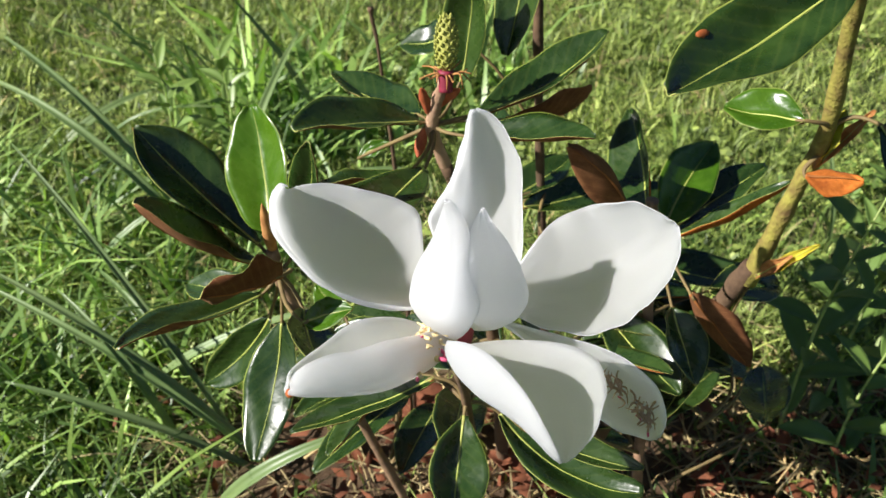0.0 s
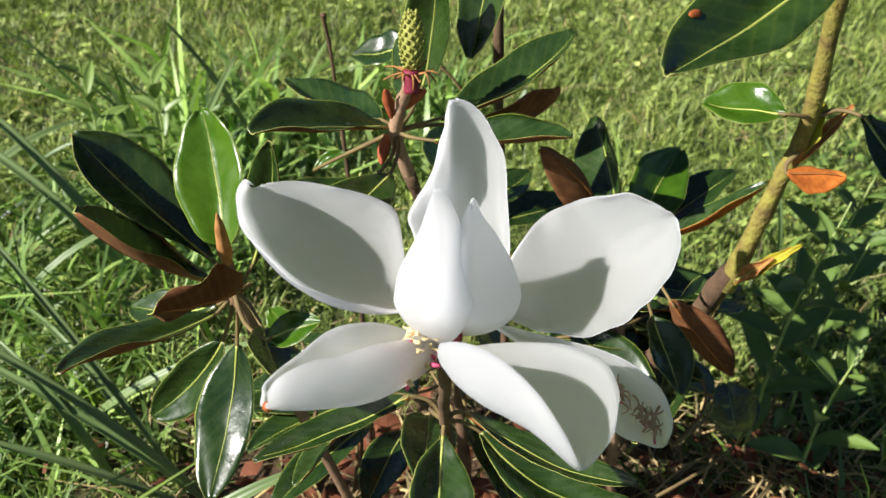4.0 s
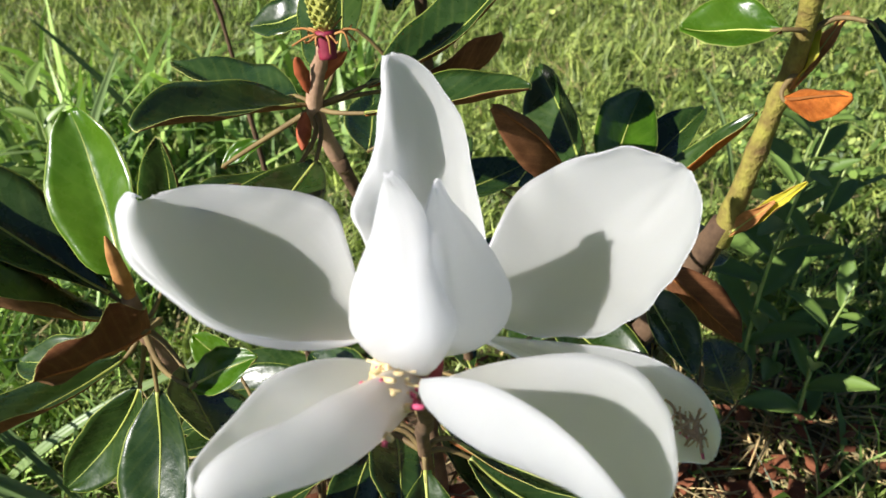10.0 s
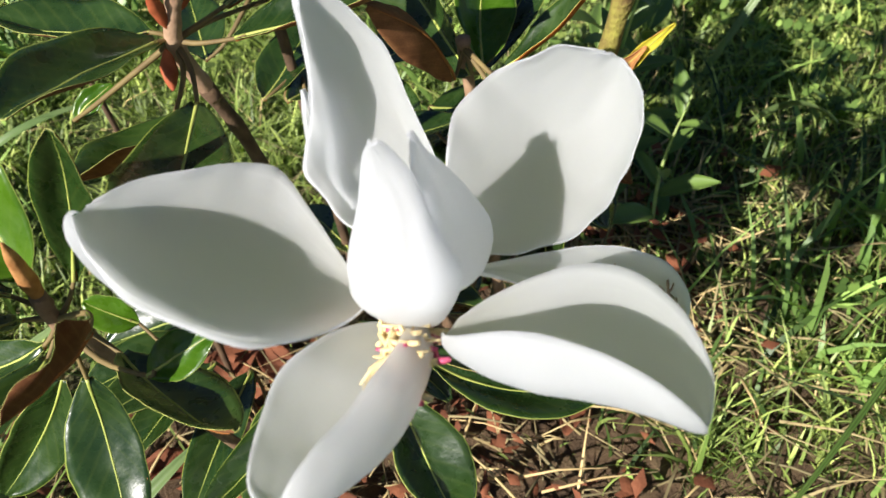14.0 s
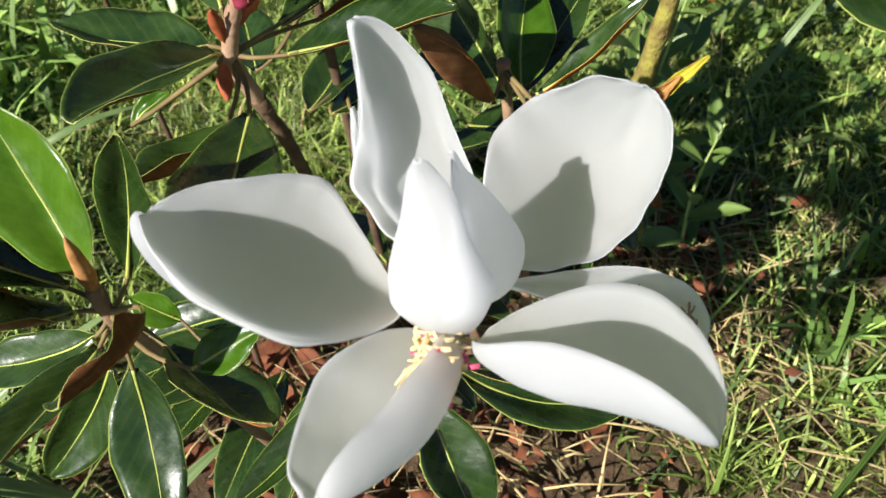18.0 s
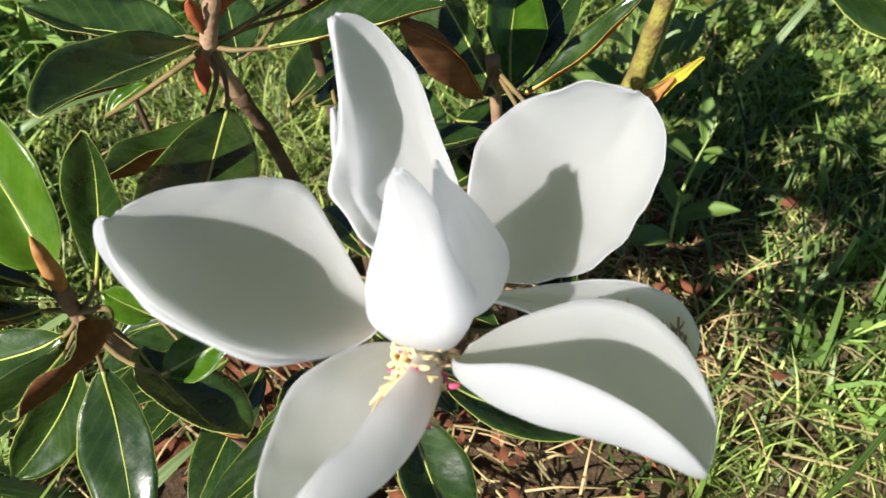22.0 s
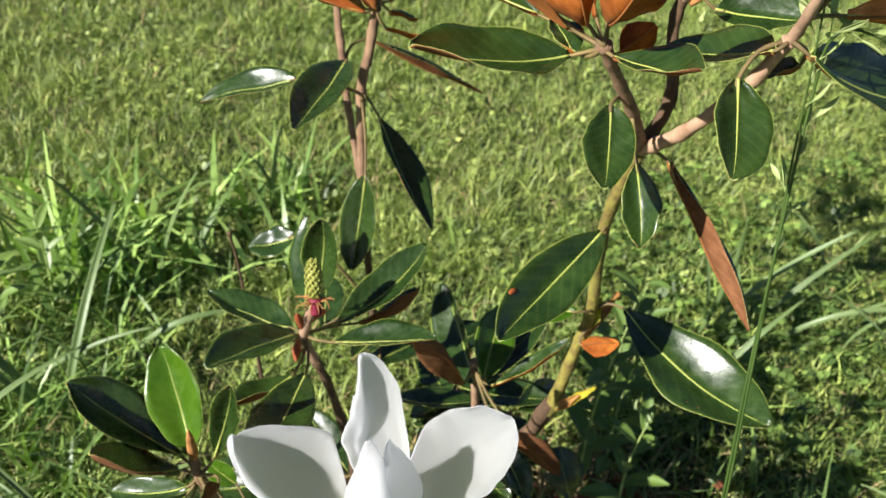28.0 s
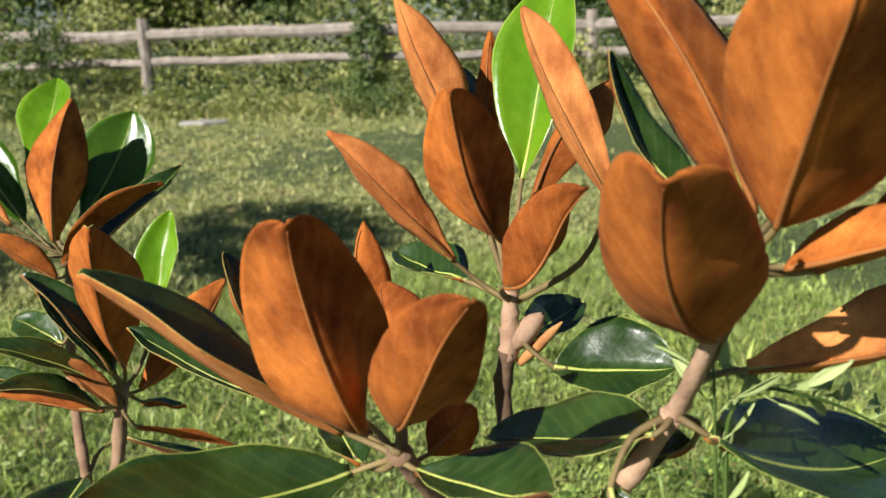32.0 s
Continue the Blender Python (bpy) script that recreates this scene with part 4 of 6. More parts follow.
leaf((0.2669, 0.3453, 0.7556), (0.2510, 0.3678, 0.7377), (-0.5439, 0.2543, 0.7997), 0.0233, bend=-0.018, side=0.000, cup=18, fold=0.42, broad=0.50, point=0.62, twist=0.00, roll=0.00, hook=0.000, asym=0.00, skew=0.00, dp=0.00, wave=0.05, mats=OLD)
leaf((0.1493, 0.4075, 0.7616), (0.0666, 0.4131, 0.8371), (0.6537, -0.1985, 0.7302), 0.0384, bend=-0.054, side=0.007, cup=27, fold=0.47, broad=0.57, point=0.66, twist=-0.21, roll=0.03, hook=-0.071, asym=0.01, skew=-0.02, dp=-0.01, wave=0.00, mats=SLIM)
leaf((0.1790, 0.4182, 0.7603), (0.1832, 0.4487, 0.8067), (0.7877, 0.4798, -0.3864), 0.0333, bend=-0.062, side=-0.042, cup=28, fold=0.77, broad=0.59, point=0.51, twist=-0.11, roll=0.01, hook=0.010, asym=-0.01, skew=-0.24, dp=0.02, wave=0.00)
leaf((0.1781, 0.4336, 0.7578), (0.1907, 0.4854, 0.8262), (0.7605, 0.4419, -0.4758), 0.0275, bend=-0.142, side=0.003, cup=36, fold=0.89, broad=0.63, point=0.79, twist=0.11, roll=0.00, hook=0.011, asym=-0.02, skew=-0.07, dp=0.04, wave=0.00)
leaf((0.1422, 0.4704, 0.7705), (0.1292, 0.4980, 0.8166), (0.6651, -0.5437, 0.5120), 0.0305, bend=-0.070, side=-0.062, cup=35, fold=0.49, broad=0.62, point=0.67, twist=-0.00, roll=0.02, hook=-0.020, asym=-0.01, skew=-0.08, dp=0.01, wave=0.00)
leaf((0.1494, 0.4580, 0.7524), (0.0866, 0.5205, 0.7815), (0.1567, -0.2839, 0.9460), 0.0324, bend=-0.050, side=0.000, cup=28, fold=0.45, broad=0.50, point=0.62, twist=0.00, roll=0.00, hook=0.000, asym=0.00, skew=0.00, dp=0.00, wave=0.00)
leaf((0.1844, 0.4052, 0.7455), (0.2046, 0.4036, 0.7620), (0.3576, 0.8629, -0.3571), 0.0280, bend=-0.050, side=0.000, cup=28, fold=0.75, broad=0.50, point=0.62, twist=0.00, roll=0.00, hook=0.000, asym=0.00, skew=0.00, dp=0.00, wave=0.00)
leaf((0.1589, 0.4147, 0.7424), (0.1550, 0.4444, 0.7534), (-0.0078, -0.3498, 0.9368), 0.0245, bend=-0.015, side=0.000, cup=28, fold=0.45, broad=0.50, point=0.62, twist=0.00, roll=0.00, hook=0.000, asym=0.00, skew=0.00, dp=0.00, wave=0.00)
leaf((0.2219, 0.4560, 0.8093), (0.1726, 0.4753, 0.8691), (0.75, 0.60, -0.25), 0.0248, bend=-0.099, side=-0.034, cup=25, fold=0.75, broad=0.56, point=0.64, twist=-0.14, roll=0.01, hook=-0.016, asym=0.01, skew=-0.04, dp=0.02, wave=0.00, mats=SLIM)
leaf((0.2505, 0.4954, 0.8520), (0.2327, 0.5360, 0.9271), (0.80, 0.50, -0.40), 0.0349, bend=-0.098, side=-0.009, cup=28, fold=0.75, broad=0.47, point=0.66, twist=-0.11, roll=0.00, hook=-0.014, asym=0.02, skew=-0.04, dp=-0.00, wave=0.00, mats=SLIM)
leaf((0.2730, 0.4811, 0.8394), (0.3154, 0.5148, 0.9401), (-0.75, -0.65, 0.25), 0.046, bend=-0.039, side=-0.007, cup=28, fold=0.45, broad=0.57, point=0.71, twist=-0.12, roll=0.01, hook=-0.049, asym=-0.02, skew=-0.14, dp=-0.00, wave=0.00, mats=NEW_LIT, label="upright new lime leaf, sun glow put into its colour")
leaf((0.2722, 0.4075, 0.8401), (0.2736, 0.4822, 0.9216), (0.8970, 0.3183, -0.3067), 0.0278, bend=-0.140, side=-0.035, cup=25, fold=0.77, broad=0.48, point=0.63, twist=-0.10, roll=0.03, hook=0.012, asym=-0.01, skew=-0.05, dp=0.00, wave=0.00, mats=SLIM)
leaf((0.2625, 0.4623, 0.8146), (0.3262, 0.4792, 0.8852), (0.5876, 0.4870, -0.6462), 0.0312, bend=-0.216, side=-0.013, cup=19, fold=0.74, broad=0.64, point=0.81, twist=0.22, roll=0.01, hook=-0.005, asym=-0.01, skew=-0.12, dp=-0.03, wave=0.00)
leaf((0.2351, 0.4689, 0.7956), (0.2224, 0.5232, 0.8006), (-0.2197, -0.1411, 0.9653), 0.0344, bend=-0.050, side=0.000, cup=28, fold=0.45, broad=0.50, point=0.62, twist=0.00, roll=0.00, hook=0.000, asym=0.00, skew=0.00, dp=0.00, wave=0.00)
leaf((0.2615, 0.5110, 0.8384), (0.2759, 0.5509, 0.8914), (-0.3127, -0.7166, 0.6235), 0.0285, bend=-0.050, side=0.000, cup=28, fold=0.45, broad=0.50, point=0.62, twist=0.00, roll=0.00, hook=0.000, asym=0.00, skew=0.00, dp=0.00, wave=0.00)
leaf((0.2541, 0.4496, 0.7693), (0.3057, 0.4759, 0.7728), (0.1402, -0.3970, 0.9071), 0.0276, bend=-0.050, side=0.000, cup=28, fold=0.45, broad=0.50, point=0.62, twist=0.00, roll=0.00, hook=0.000, asym=0.00, skew=0.00, dp=0.00, wave=0.00)
leaf((0.2714, 0.5175, 0.8362), (0.2895, 0.5416, 0.9105), (0.5335, 0.7582, -0.3748), 0.0166, bend=-0.050, side=0.000, cup=28, fold=0.75, broad=0.50, point=0.62, twist=0.00, roll=0.00, hook=0.000, asym=0.00, skew=0.00, dp=0.00, wave=0.00)
leaf((0.2536, 0.3080, 0.8518), (0.2300, 0.3655, 0.9413), (0.6624, 0.6973, -0.2738), 0.0531, bend=-0.066, side=-0.046, cup=26, fold=1.39, broad=0.52, point=0.63, twist=-0.06, roll=0.03, hook=0.031, asym=-0.00, skew=-0.17, dp=-0.03, wave=0.00)
leaf((0.2633, 0.3328, 0.8444), (0.2489, 0.3776, 0.9016), (0.2522, -0.7303, 0.6349), 0.0233, bend=-0.116, side=-0.043, cup=28, fold=0.43, broad=0.47, point=0.70, twist=0.21, roll=0.01, hook=-0.009, asym=-0.04, skew=-0.03, dp=-0.05, wave=0.00)
leaf((0.2634, 0.2920, 0.8349), (0.3169, 0.2498, 0.8874), (-0.30, 0.85, 0.45), 0.0474, bend=-0.078, side=-0.053, cup=21, fold=0.75, broad=0.58, point=0.55, twist=-0.36, roll=0.03, hook=0.033, asym=-0.01, skew=0.02, dp=-0.05, wave=0.00)
leaf((0.2521, 0.2926, 0.8377), (0.2811, 0.2538, 0.8577), (0.6163, 0.6722, 0.4103), 0.0244, bend=-0.060, side=0.000, cup=28, fold=0.75, broad=0.50, point=0.62, twist=0.00, roll=0.00, hook=0.000, asym=0.00, skew=0.00, dp=0.00, wave=0.00)
leaf((0.2667, 0.3202, 0.7942), (0.3755, 0.2995, 0.8055), (0.35, 0.90, 0.20), 0.0391, bend=-0.108, side=0.021, cup=27, fold=0.79, broad=0.53, point=0.62, twist=-0.01, roll=0.03, hook=0.045, asym=-0.00, skew=0.11, dp=-0.02, wave=0.12, mats=SLIM)
leaf((0.3304, 0.3340, 0.8758), (0.3803, 0.3355, 0.9291), (0.1035, 0.9867, -0.1254), 0.0392, bend=-0.060, side=0.000, cup=28, fold=0.75, broad=0.50, point=0.62, twist=0.00, roll=0.00, hook=0.000, asym=0.00, skew=0.00, dp=0.00, wave=0.00)
leaf((0.2902, 0.3478, 0.8409), (0.2985, 0.4077, 0.9075), (-0.3539, -0.6729, 0.6495), 0.0226, bend=-0.060, side=0.000, cup=28, fold=0.45, broad=0.50, point=0.62, twist=0.00, roll=0.00, hook=0.000, asym=0.00, skew=0.00, dp=0.00, wave=0.00)
leaf((0.0678, 0.7912, 0.7725), (0.0930, 0.8218, 0.8727), (0.2081, 0.9196, -0.3333), 0.0720, bend=-0.140, side=0.029, cup=20, fold=1.37, broad=0.55, point=0.57, twist=0.04, roll=0.02, hook=0.042, asym=0.01, skew=0.20, dp=-0.04, wave=0.00)
leaf((0.0884, 0.8263, 0.7787), (0.1392, 0.8530, 0.8572), (-0.30, -0.88, 0.35), 0.0600, bend=-0.050, side=0.034, cup=24, fold=0.25, broad=0.62, point=0.70, twist=0.05, roll=0.02, hook=0.009, asym=-0.03, skew=0.03, dp=-0.04, wave=0.00, mats=YOUNG_LIT)
leaf((0.0570, 0.8607, 0.8198), (0.0894, 0.9168, 0.8831), (-0.50, -0.80, 0.30), 0.0470, bend=-0.045, side=0.040, cup=16, fold=0.47, broad=0.60, point=0.76, twist=0.05, roll=0.03, hook=0.011, asym=0.01, skew=-0.08, dp=-0.03, wave=0.00, mats=NEW_LIT, label="upright new lime leaf, sun glow put into its colour")
leaf((0.0506, 0.8271, 0.7821), (0.0104, 0.8834, 0.8572), (-0.10, -0.85, 0.45), 0.0440, bend=-0.016, side=-0.005, cup=27, fold=0.30, broad=0.56, point=0.62, twist=-0.01, roll=0.02, hook=-0.059, asym=0.03, skew=0.01, dp=-0.01, wave=0.08, mats=YOUNG_LIT)
leaf((0.0417, 0.8013, 0.7850), (-0.0048, 0.8605, 0.8586), (0.8481, 0.5161, 0.1194), 0.0240, bend=-0.079, side=-0.030, cup=28, fold=0.71, broad=0.50, point=0.70, twist=0.05, roll=0.02, hook=0.022, asym=-0.00, skew=0.34, dp=-0.06, wave=0.00, mats=SLIM)
leaf((0.0466, 0.8000, 0.7665), (-0.0322, 0.8481, 0.8245), (0.5407, -0.1178, 0.8329), 0.0391, bend=-0.071, side=-0.027, cup=27, fold=0.47, broad=0.54, point=0.73, twist=-0.13, roll=0.02, hook=-0.014, asym=0.03, skew=-0.10, dp=0.01, wave=0.00)
leaf((0.0771, 0.7891, 0.7555), (0.1781, 0.8918, 0.8069), (-0.2492, -0.2261, 0.9417), 0.0332, bend=-0.034, side=-0.011, cup=27, fold=0.44, broad=0.58, point=0.73, twist=0.31, roll=0.03, hook=0.006, asym=-0.02, skew=-0.08, dp=0.01, wave=0.00)
leaf((0.0661, 0.7717, 0.7501), (0.0265, 0.7799, 0.7844), (0.4098, 0.8726, 0.2658), 0.0242, bend=-0.050, side=0.000, cup=28, fold=0.75, broad=0.50, point=0.62, twist=0.00, roll=0.00, hook=0.000, asym=0.00, skew=0.00, dp=0.00, wave=0.00)
leaf((0.0978, 0.6928, 0.7038), (0.0809, 0.6290, 0.8094), (0.1793, 0.8290, 0.5297), 0.0735, bend=-0.096, side=0.018, cup=23, fold=1.39, broad=0.49, point=0.60, twist=-0.03, roll=0.04, hook=0.033, asym=-0.02, skew=-0.08, dp=0.04, wave=0.00)
leaf((0.1217, 0.7194, 0.7205), (0.1444, 0.7447, 0.7942), (-0.60, -0.75, 0.20), 0.034, bend=-0.018, side=-0.024, cup=35, fold=0.48, broad=0.59, point=0.67, twist=0.16, roll=0.01, hook=0.029, asym=-0.03, skew=0.02, dp=-0.01, wave=0.10, mats=NEW_LIT, label="small wavy lime leaf, sun glow put into its colour")
leaf((0.1072, 0.7018, 0.6826), (0.1728, 0.7208, 0.7459), (-0.3358, 0.9396, 0.0666), 0.0430, bend=-0.119, side=-0.009, cup=35, fold=0.75, broad=0.51, point=0.63, twist=0.18, roll=0.03, hook=-0.010, asym=-0.00, skew=-0.14, dp=-0.03, wave=0.00)
leaf((0.0924, 0.6956, 0.6976), (0.0514, 0.7257, 0.7546), (0.5947, -0.4505, 0.6658), 0.0261, bend=-0.050, side=0.000, cup=28, fold=0.45, broad=0.50, point=0.62, twist=0.00, roll=0.00, hook=0.000, asym=0.00, skew=0.00, dp=0.00, wave=0.00)
leaf((0.0640, 0.7360, 0.6818), (-0.0188, 0.8082, 0.6866), (-0.0836, -0.1602, 0.9835), 0.0198, bend=-0.015, side=0.000, cup=28, fold=0.45, broad=0.50, point=0.62, twist=0.00, roll=0.00, hook=0.000, asym=0.00, skew=0.00, dp=0.00, wave=0.00)
leaf((0.0821, 0.6913, 0.6771), (0.0231, 0.7112, 0.6924), (0.3736, 0.8774, 0.3010), 0.0145, bend=-0.015, side=0.000, cup=28, fold=0.75, broad=0.50, point=0.62, twist=0.00, roll=0.00, hook=0.000, asym=0.00, skew=0.00, dp=0.00, wave=0.00)
leaf((0.0894, 0.6786, 0.6820), (0.0557, 0.6853, 0.7189), (0.3832, 0.9050, 0.1849), 0.0227, bend=-0.015, side=0.000, cup=28, fold=0.75, broad=0.50, point=0.62, twist=0.00, roll=0.00, hook=0.000, asym=0.00, skew=0.00, dp=0.00, wave=0.00, mats=SLIM)
leaf((0.1091, 0.7117, 0.6699), (0.1391, 0.7275, 0.6545), (0.4245, 0.0727, 0.9025), 0.0136, bend=-0.015, side=0.000, cup=28, fold=0.45, broad=0.50, point=0.62, twist=0.00, roll=0.00, hook=0.000, asym=0.00, skew=0.00, dp=0.00, wave=0.00)
leaf((0.1015, 0.6887, 0.6631), (0.1652, 0.6851, 0.6360), (0.3378, 0.6155, 0.7121), 0.0145, bend=-0.015, side=0.000, cup=28, fold=0.45, broad=0.50, point=0.62, twist=0.00, roll=0.00, hook=0.000, asym=0.00, skew=0.00, dp=0.00, wave=0.00)
leaf((0.0173, 0.6652, 0.6289), (-0.0650, 0.6924, 0.6029), (-0.3640, -0.2398, 0.9000), 0.0376, bend=-0.018, side=0.032, cup=19, fold=0.40, broad=0.45, point=0.62, twist=0.31, roll=0.00, hook=-0.019, asym=0.01, skew=0.07, dp=0.02, wave=0.05, mats=OLD)
leaf((0.0658, 0.6940, 0.6316), (0.0028, 0.5743, 0.6247), (0.0514, -0.0842, 0.9951), 0.0480, bend=-0.016, side=0.001, cup=28, fold=0.44, broad=0.47, point=0.68, twist=-0.14, roll=0.00, hook=0.028, asym=-0.01, skew=0.00, dp=0.02, wave=0.05, mats=OLD)
leaf((0.0893, 0.6554, 0.5908), (0.1227, 0.5848, 0.5143), (0.4371, -0.5582, 0.7053), 0.0348, bend=-0.029, side=0.012, cup=26, fold=0.45, broad=0.50, point=0.68, twist=-0.08, roll=0.01, hook=-0.007, asym=-0.01, skew=-0.18, dp=-0.01, wave=0.05, mats=OLD)
leaf((0.0698, 0.6242, 0.5514), (0.0539, 0.6069, 0.4636), (-0.4909, -0.8335, 0.2536), 0.0375, bend=-0.040, side=0.005, cup=21, fold=0.45, broad=0.49, point=0.58, twist=-0.11, roll=0.01, hook=-0.004, asym=-0.01, skew=-0.08, dp=0.02, wave=0.05, mats=OLD)
leaf((0.0982, 0.7464, 0.6311), (0.2125, 0.7342, 0.5734), (0.4566, 0.0945, 0.8846), 0.0244, bend=-0.015, side=0.000, cup=24, fold=0.42, broad=0.50, point=0.62, twist=0.00, roll=0.00, hook=0.000, asym=0.00, skew=0.00, dp=0.00, wave=0.05, mats=OLD)

leaf((0.0716, 0.7727, 0.7591), (0.1423, 0.7539, 0.8128), (-0.25, 0.35, 0.9), 0.0360, mats=(LEAF, FELT, EDGE), bend=0.05, cup=26, fold=0.5)
leaf((0.0895, 0.6901, 0.7018), (0.0447, 0.7113, 0.7691), (0.45, -0.45, 0.75), 0.0340, mats=OLD, bend=0.04, cup=40, fold=0.6, wave=0.08)
leaf((0.0646, 0.7555, 0.7069), (0.0356, 0.7961, 0.7183), (0.0, -0.8, 0.6), 0.0260, mats=OLD, bend=0.04, cup=20, fold=0.25, label="small rounded green leaf")
leaf((0.084, 0.6843, 0.6977), (0.011, 0.6848, 0.7367), (0.15, -0.45, 0.88), 0.0240, mats=OLD, bend=0.06, cup=30, fold=0.4, wave=0.06)
leaf((0.0781, 0.6699, 0.6879), (0.0226, 0.6577, 0.715), (0.1, -0.1, 0.98), 0.0300, mats=OLD, bend=0.05, cup=30, fold=0.4)
leaf((-0.0700, 0.4200, 0.3700), (-0.0380, 0.4080, 0.3920), (-0.4, -0.5, 0.75), 0.0200, bend=0.05, cup=30, fold=0.2, mats=YOUNG_LIT, label="small lime leaf")
leaf((-0.0560, 0.6040, 0.3780), (-0.0300, 0.6040, 0.3920), (-0.4, -0.5, 0.75), 0.0140, bend=0.05, cup=30, fold=0.2, mats=YOUNG_LIT, label="small lime leaf")
leaf((-0.0700, 0.5700, 0.2460), (-0.0950, 0.5860, 0.2660), (-0.3, -0.6, 0.7), 0.0240, bend=0.05, cup=30, fold=0.2, mats=YOUNG_LIT, label="small lime leaf")

# cupped leaves begin
cupped_leaf(label="broad cupped leaf with its rust felt underside outward", base=(0.1542, 0.3967, 0.7694), tip=(0.1187, 0.3576, 0.8546), normal=(0.0224, 0.9805, 0.4645), width=0.0642, bend=-0.145, sway=0.105, side=0.053, cup=56.1, cup_tip=2.0, asym=-0.131, broad=0.492, point=0.652, point_tip=0.551, twist=-0.274, roll=(1.5782, 0.8045), hook=0.019, skew=-0.095, fold=1.049)
cupped_leaf(label="", base=(0.1624, 0.3825, 0.7742), tip=(0.1544, 0.3073, 0.8450), normal=(0.4010, 0.7549, 0.5836), width=0.0414, bend=-0.149, sway=0.021, side=0.039, cup=76.3, cup_tip=2.0, asym=0.254, broad=0.442, point=0.369, point_tip=0.540, twist=0.046, roll=(1.1738, -0.5815), hook=-0.118, skew=-0.016, fold=0.526)
cupped_leaf(label="", base=(0.2384, 0.4352, 0.8197), tip=(0.2007, 0.4125, 0.8895), normal=(0.4332, 0.8840, 0.7287), width=0.0583, bend=-0.074, sway=0.048, side=0.064, cup=6.4, cup_tip=50.3, asym=0.282, broad=0.483, point=0.840, point_tip=0.741, twist=-0.130, roll=(0.8519, 1.3629), hook=-0.048, skew=0.101, fold=1.316)
cupped_leaf(label="", base=(0.2306, 0.4236, 0.8042), tip=(0.2430, 0.3829, 0.8508), normal=(0.1323, 0.5976, 1.2395), width=0.0419, bend=-0.087, sway=0.067, side=0.011, cup=31.6, cup_tip=37.8, asym=-0.215, broad=0.479, point=0.578, point_tip=0.600, twist=0.219, roll=(0.9759, -0.2148), hook=-0.015, skew=-0.245, fold=0.910)
cupped_leaf(label="rust felt leaf folded like a cup", base=(0.2439, 0.3092, 0.8135), tip=(0.1844, 0.2673, 0.8733), normal=(0.4668, 0.4081, 0.2993), width=0.0623, bend=-0.075, sway=0.047, side=0.066, cup=2.0, cup_tip=65.8, asym=-0.267, broad=0.452, point=0.350, point_tip=0.404, twist=-0.338, roll=(-0.2697, -0.7332), hook=0.015, skew=0.040, fold=0.531)
cupped_leaf(label="very broad leaf with its rust felt underside outward", base=(0.2410, 0.2861, 0.8534), tip=(0.2096, 0.2361, 0.9220), normal=(0.5117, 0.4012, 0.3327), width=0.0684, bend=0.009, sway=0.002, side=0.002, cup=2.0, cup_tip=54.6, asym=-0.079, broad=0.437, point=0.350, point_tip=0.589, twist=0.244, roll=(0.5462, 0.4581), hook=0.055, skew=-0.013, fold=0.872)
# cupped leaves end

# low shaded leaves inside the tree, near the ground, invented to shade the soil
low_rnd = random.Random(31)
for k in range(22):
    a = k * 2.39996
    r = 0.05 + 0.12 * ((k * 0.618) % 1)
    q = Vector((0.07 + 1.0 * r * math.cos(a), 0.59 + 0.7 * r * math.sin(a), 0.07 + 0.20 * ((k * 0.377) % 1)))
    d = Vector((math.cos(a + 0.4), 0.8 * math.sin(a + 0.4), low_rnd.uniform(-0.25, 0.45))).normalized()
    leaf(q, q + d * low_rnd.uniform(0.08, 0.11), (low_rnd.uniform(-0.4, 0.4), low_rnd.uniform(-0.5, 0.2), 1.0), low_rnd.uniform(0.034, 0.046), bend=0.05, cup=30, fold=0.3)

for k in range(9):
    q = Vector((0.14 + 0.17 * ((k * 0.618) % 1), 0.56 + 0.17 * ((k * 0.755) % 1), 0.13 + 0.17 * ((k * 0.377) % 1)))
    a = k * 2.39996 + 1.0
    d = Vector((math.cos(a), 0.8 * math.sin(a), low_rnd.uniform(-0.35, 0.35))).normalized()
    leaf(q, q + d * low_rnd.uniform(0.09, 0.12), (low_rnd.uniform(-0.6, 0.1), low_rnd.uniform(-0.5, 0.2), 1.0), low_rnd.uniform(0.040, 0.055), bend=-0.05, cup=30, fold=0.3)

for k in range(11):
    q = Vector((0.02 + 0.25 * ((k * 0.618) % 1), 0.56 + 0.20 * ((k * 0.755) % 1), 0.20 + 0.13 * ((k * 0.377) % 1)))
    a = k * 2.39996 + 2.0
    d = Vector((math.cos(a), 0.8 * math.sin(a), low_rnd.uniform(-0.3, 0.3))).normalized()
    leaf(q, q + d * low_rnd.uniform(0.08, 0.11), (low_rnd.uniform(-0.6, 0.1), low_rnd.uniform(-0.5, 0.2), 1.0), low_rnd.uniform(0.038, 0.05), OLD, bend=-0.05, cup=30, fold=0.3)

# ---- the flower ----
HEART = Vector((0.026, 0.341, 0.432))
flower_bm = bmesh.new()
add_tube(flower_bm, spline([(0.026, 0.343, 0.424), HEART + Vector((0.001, 0.003, 0)), (0.028, 0.345, 0.444)], 4), [0.0042, 0.0048, 0.004], 10)
flower = part("flower", flower_bm, PINK, tree, "open white magnolia flower with crimson core")
petal_count = 0


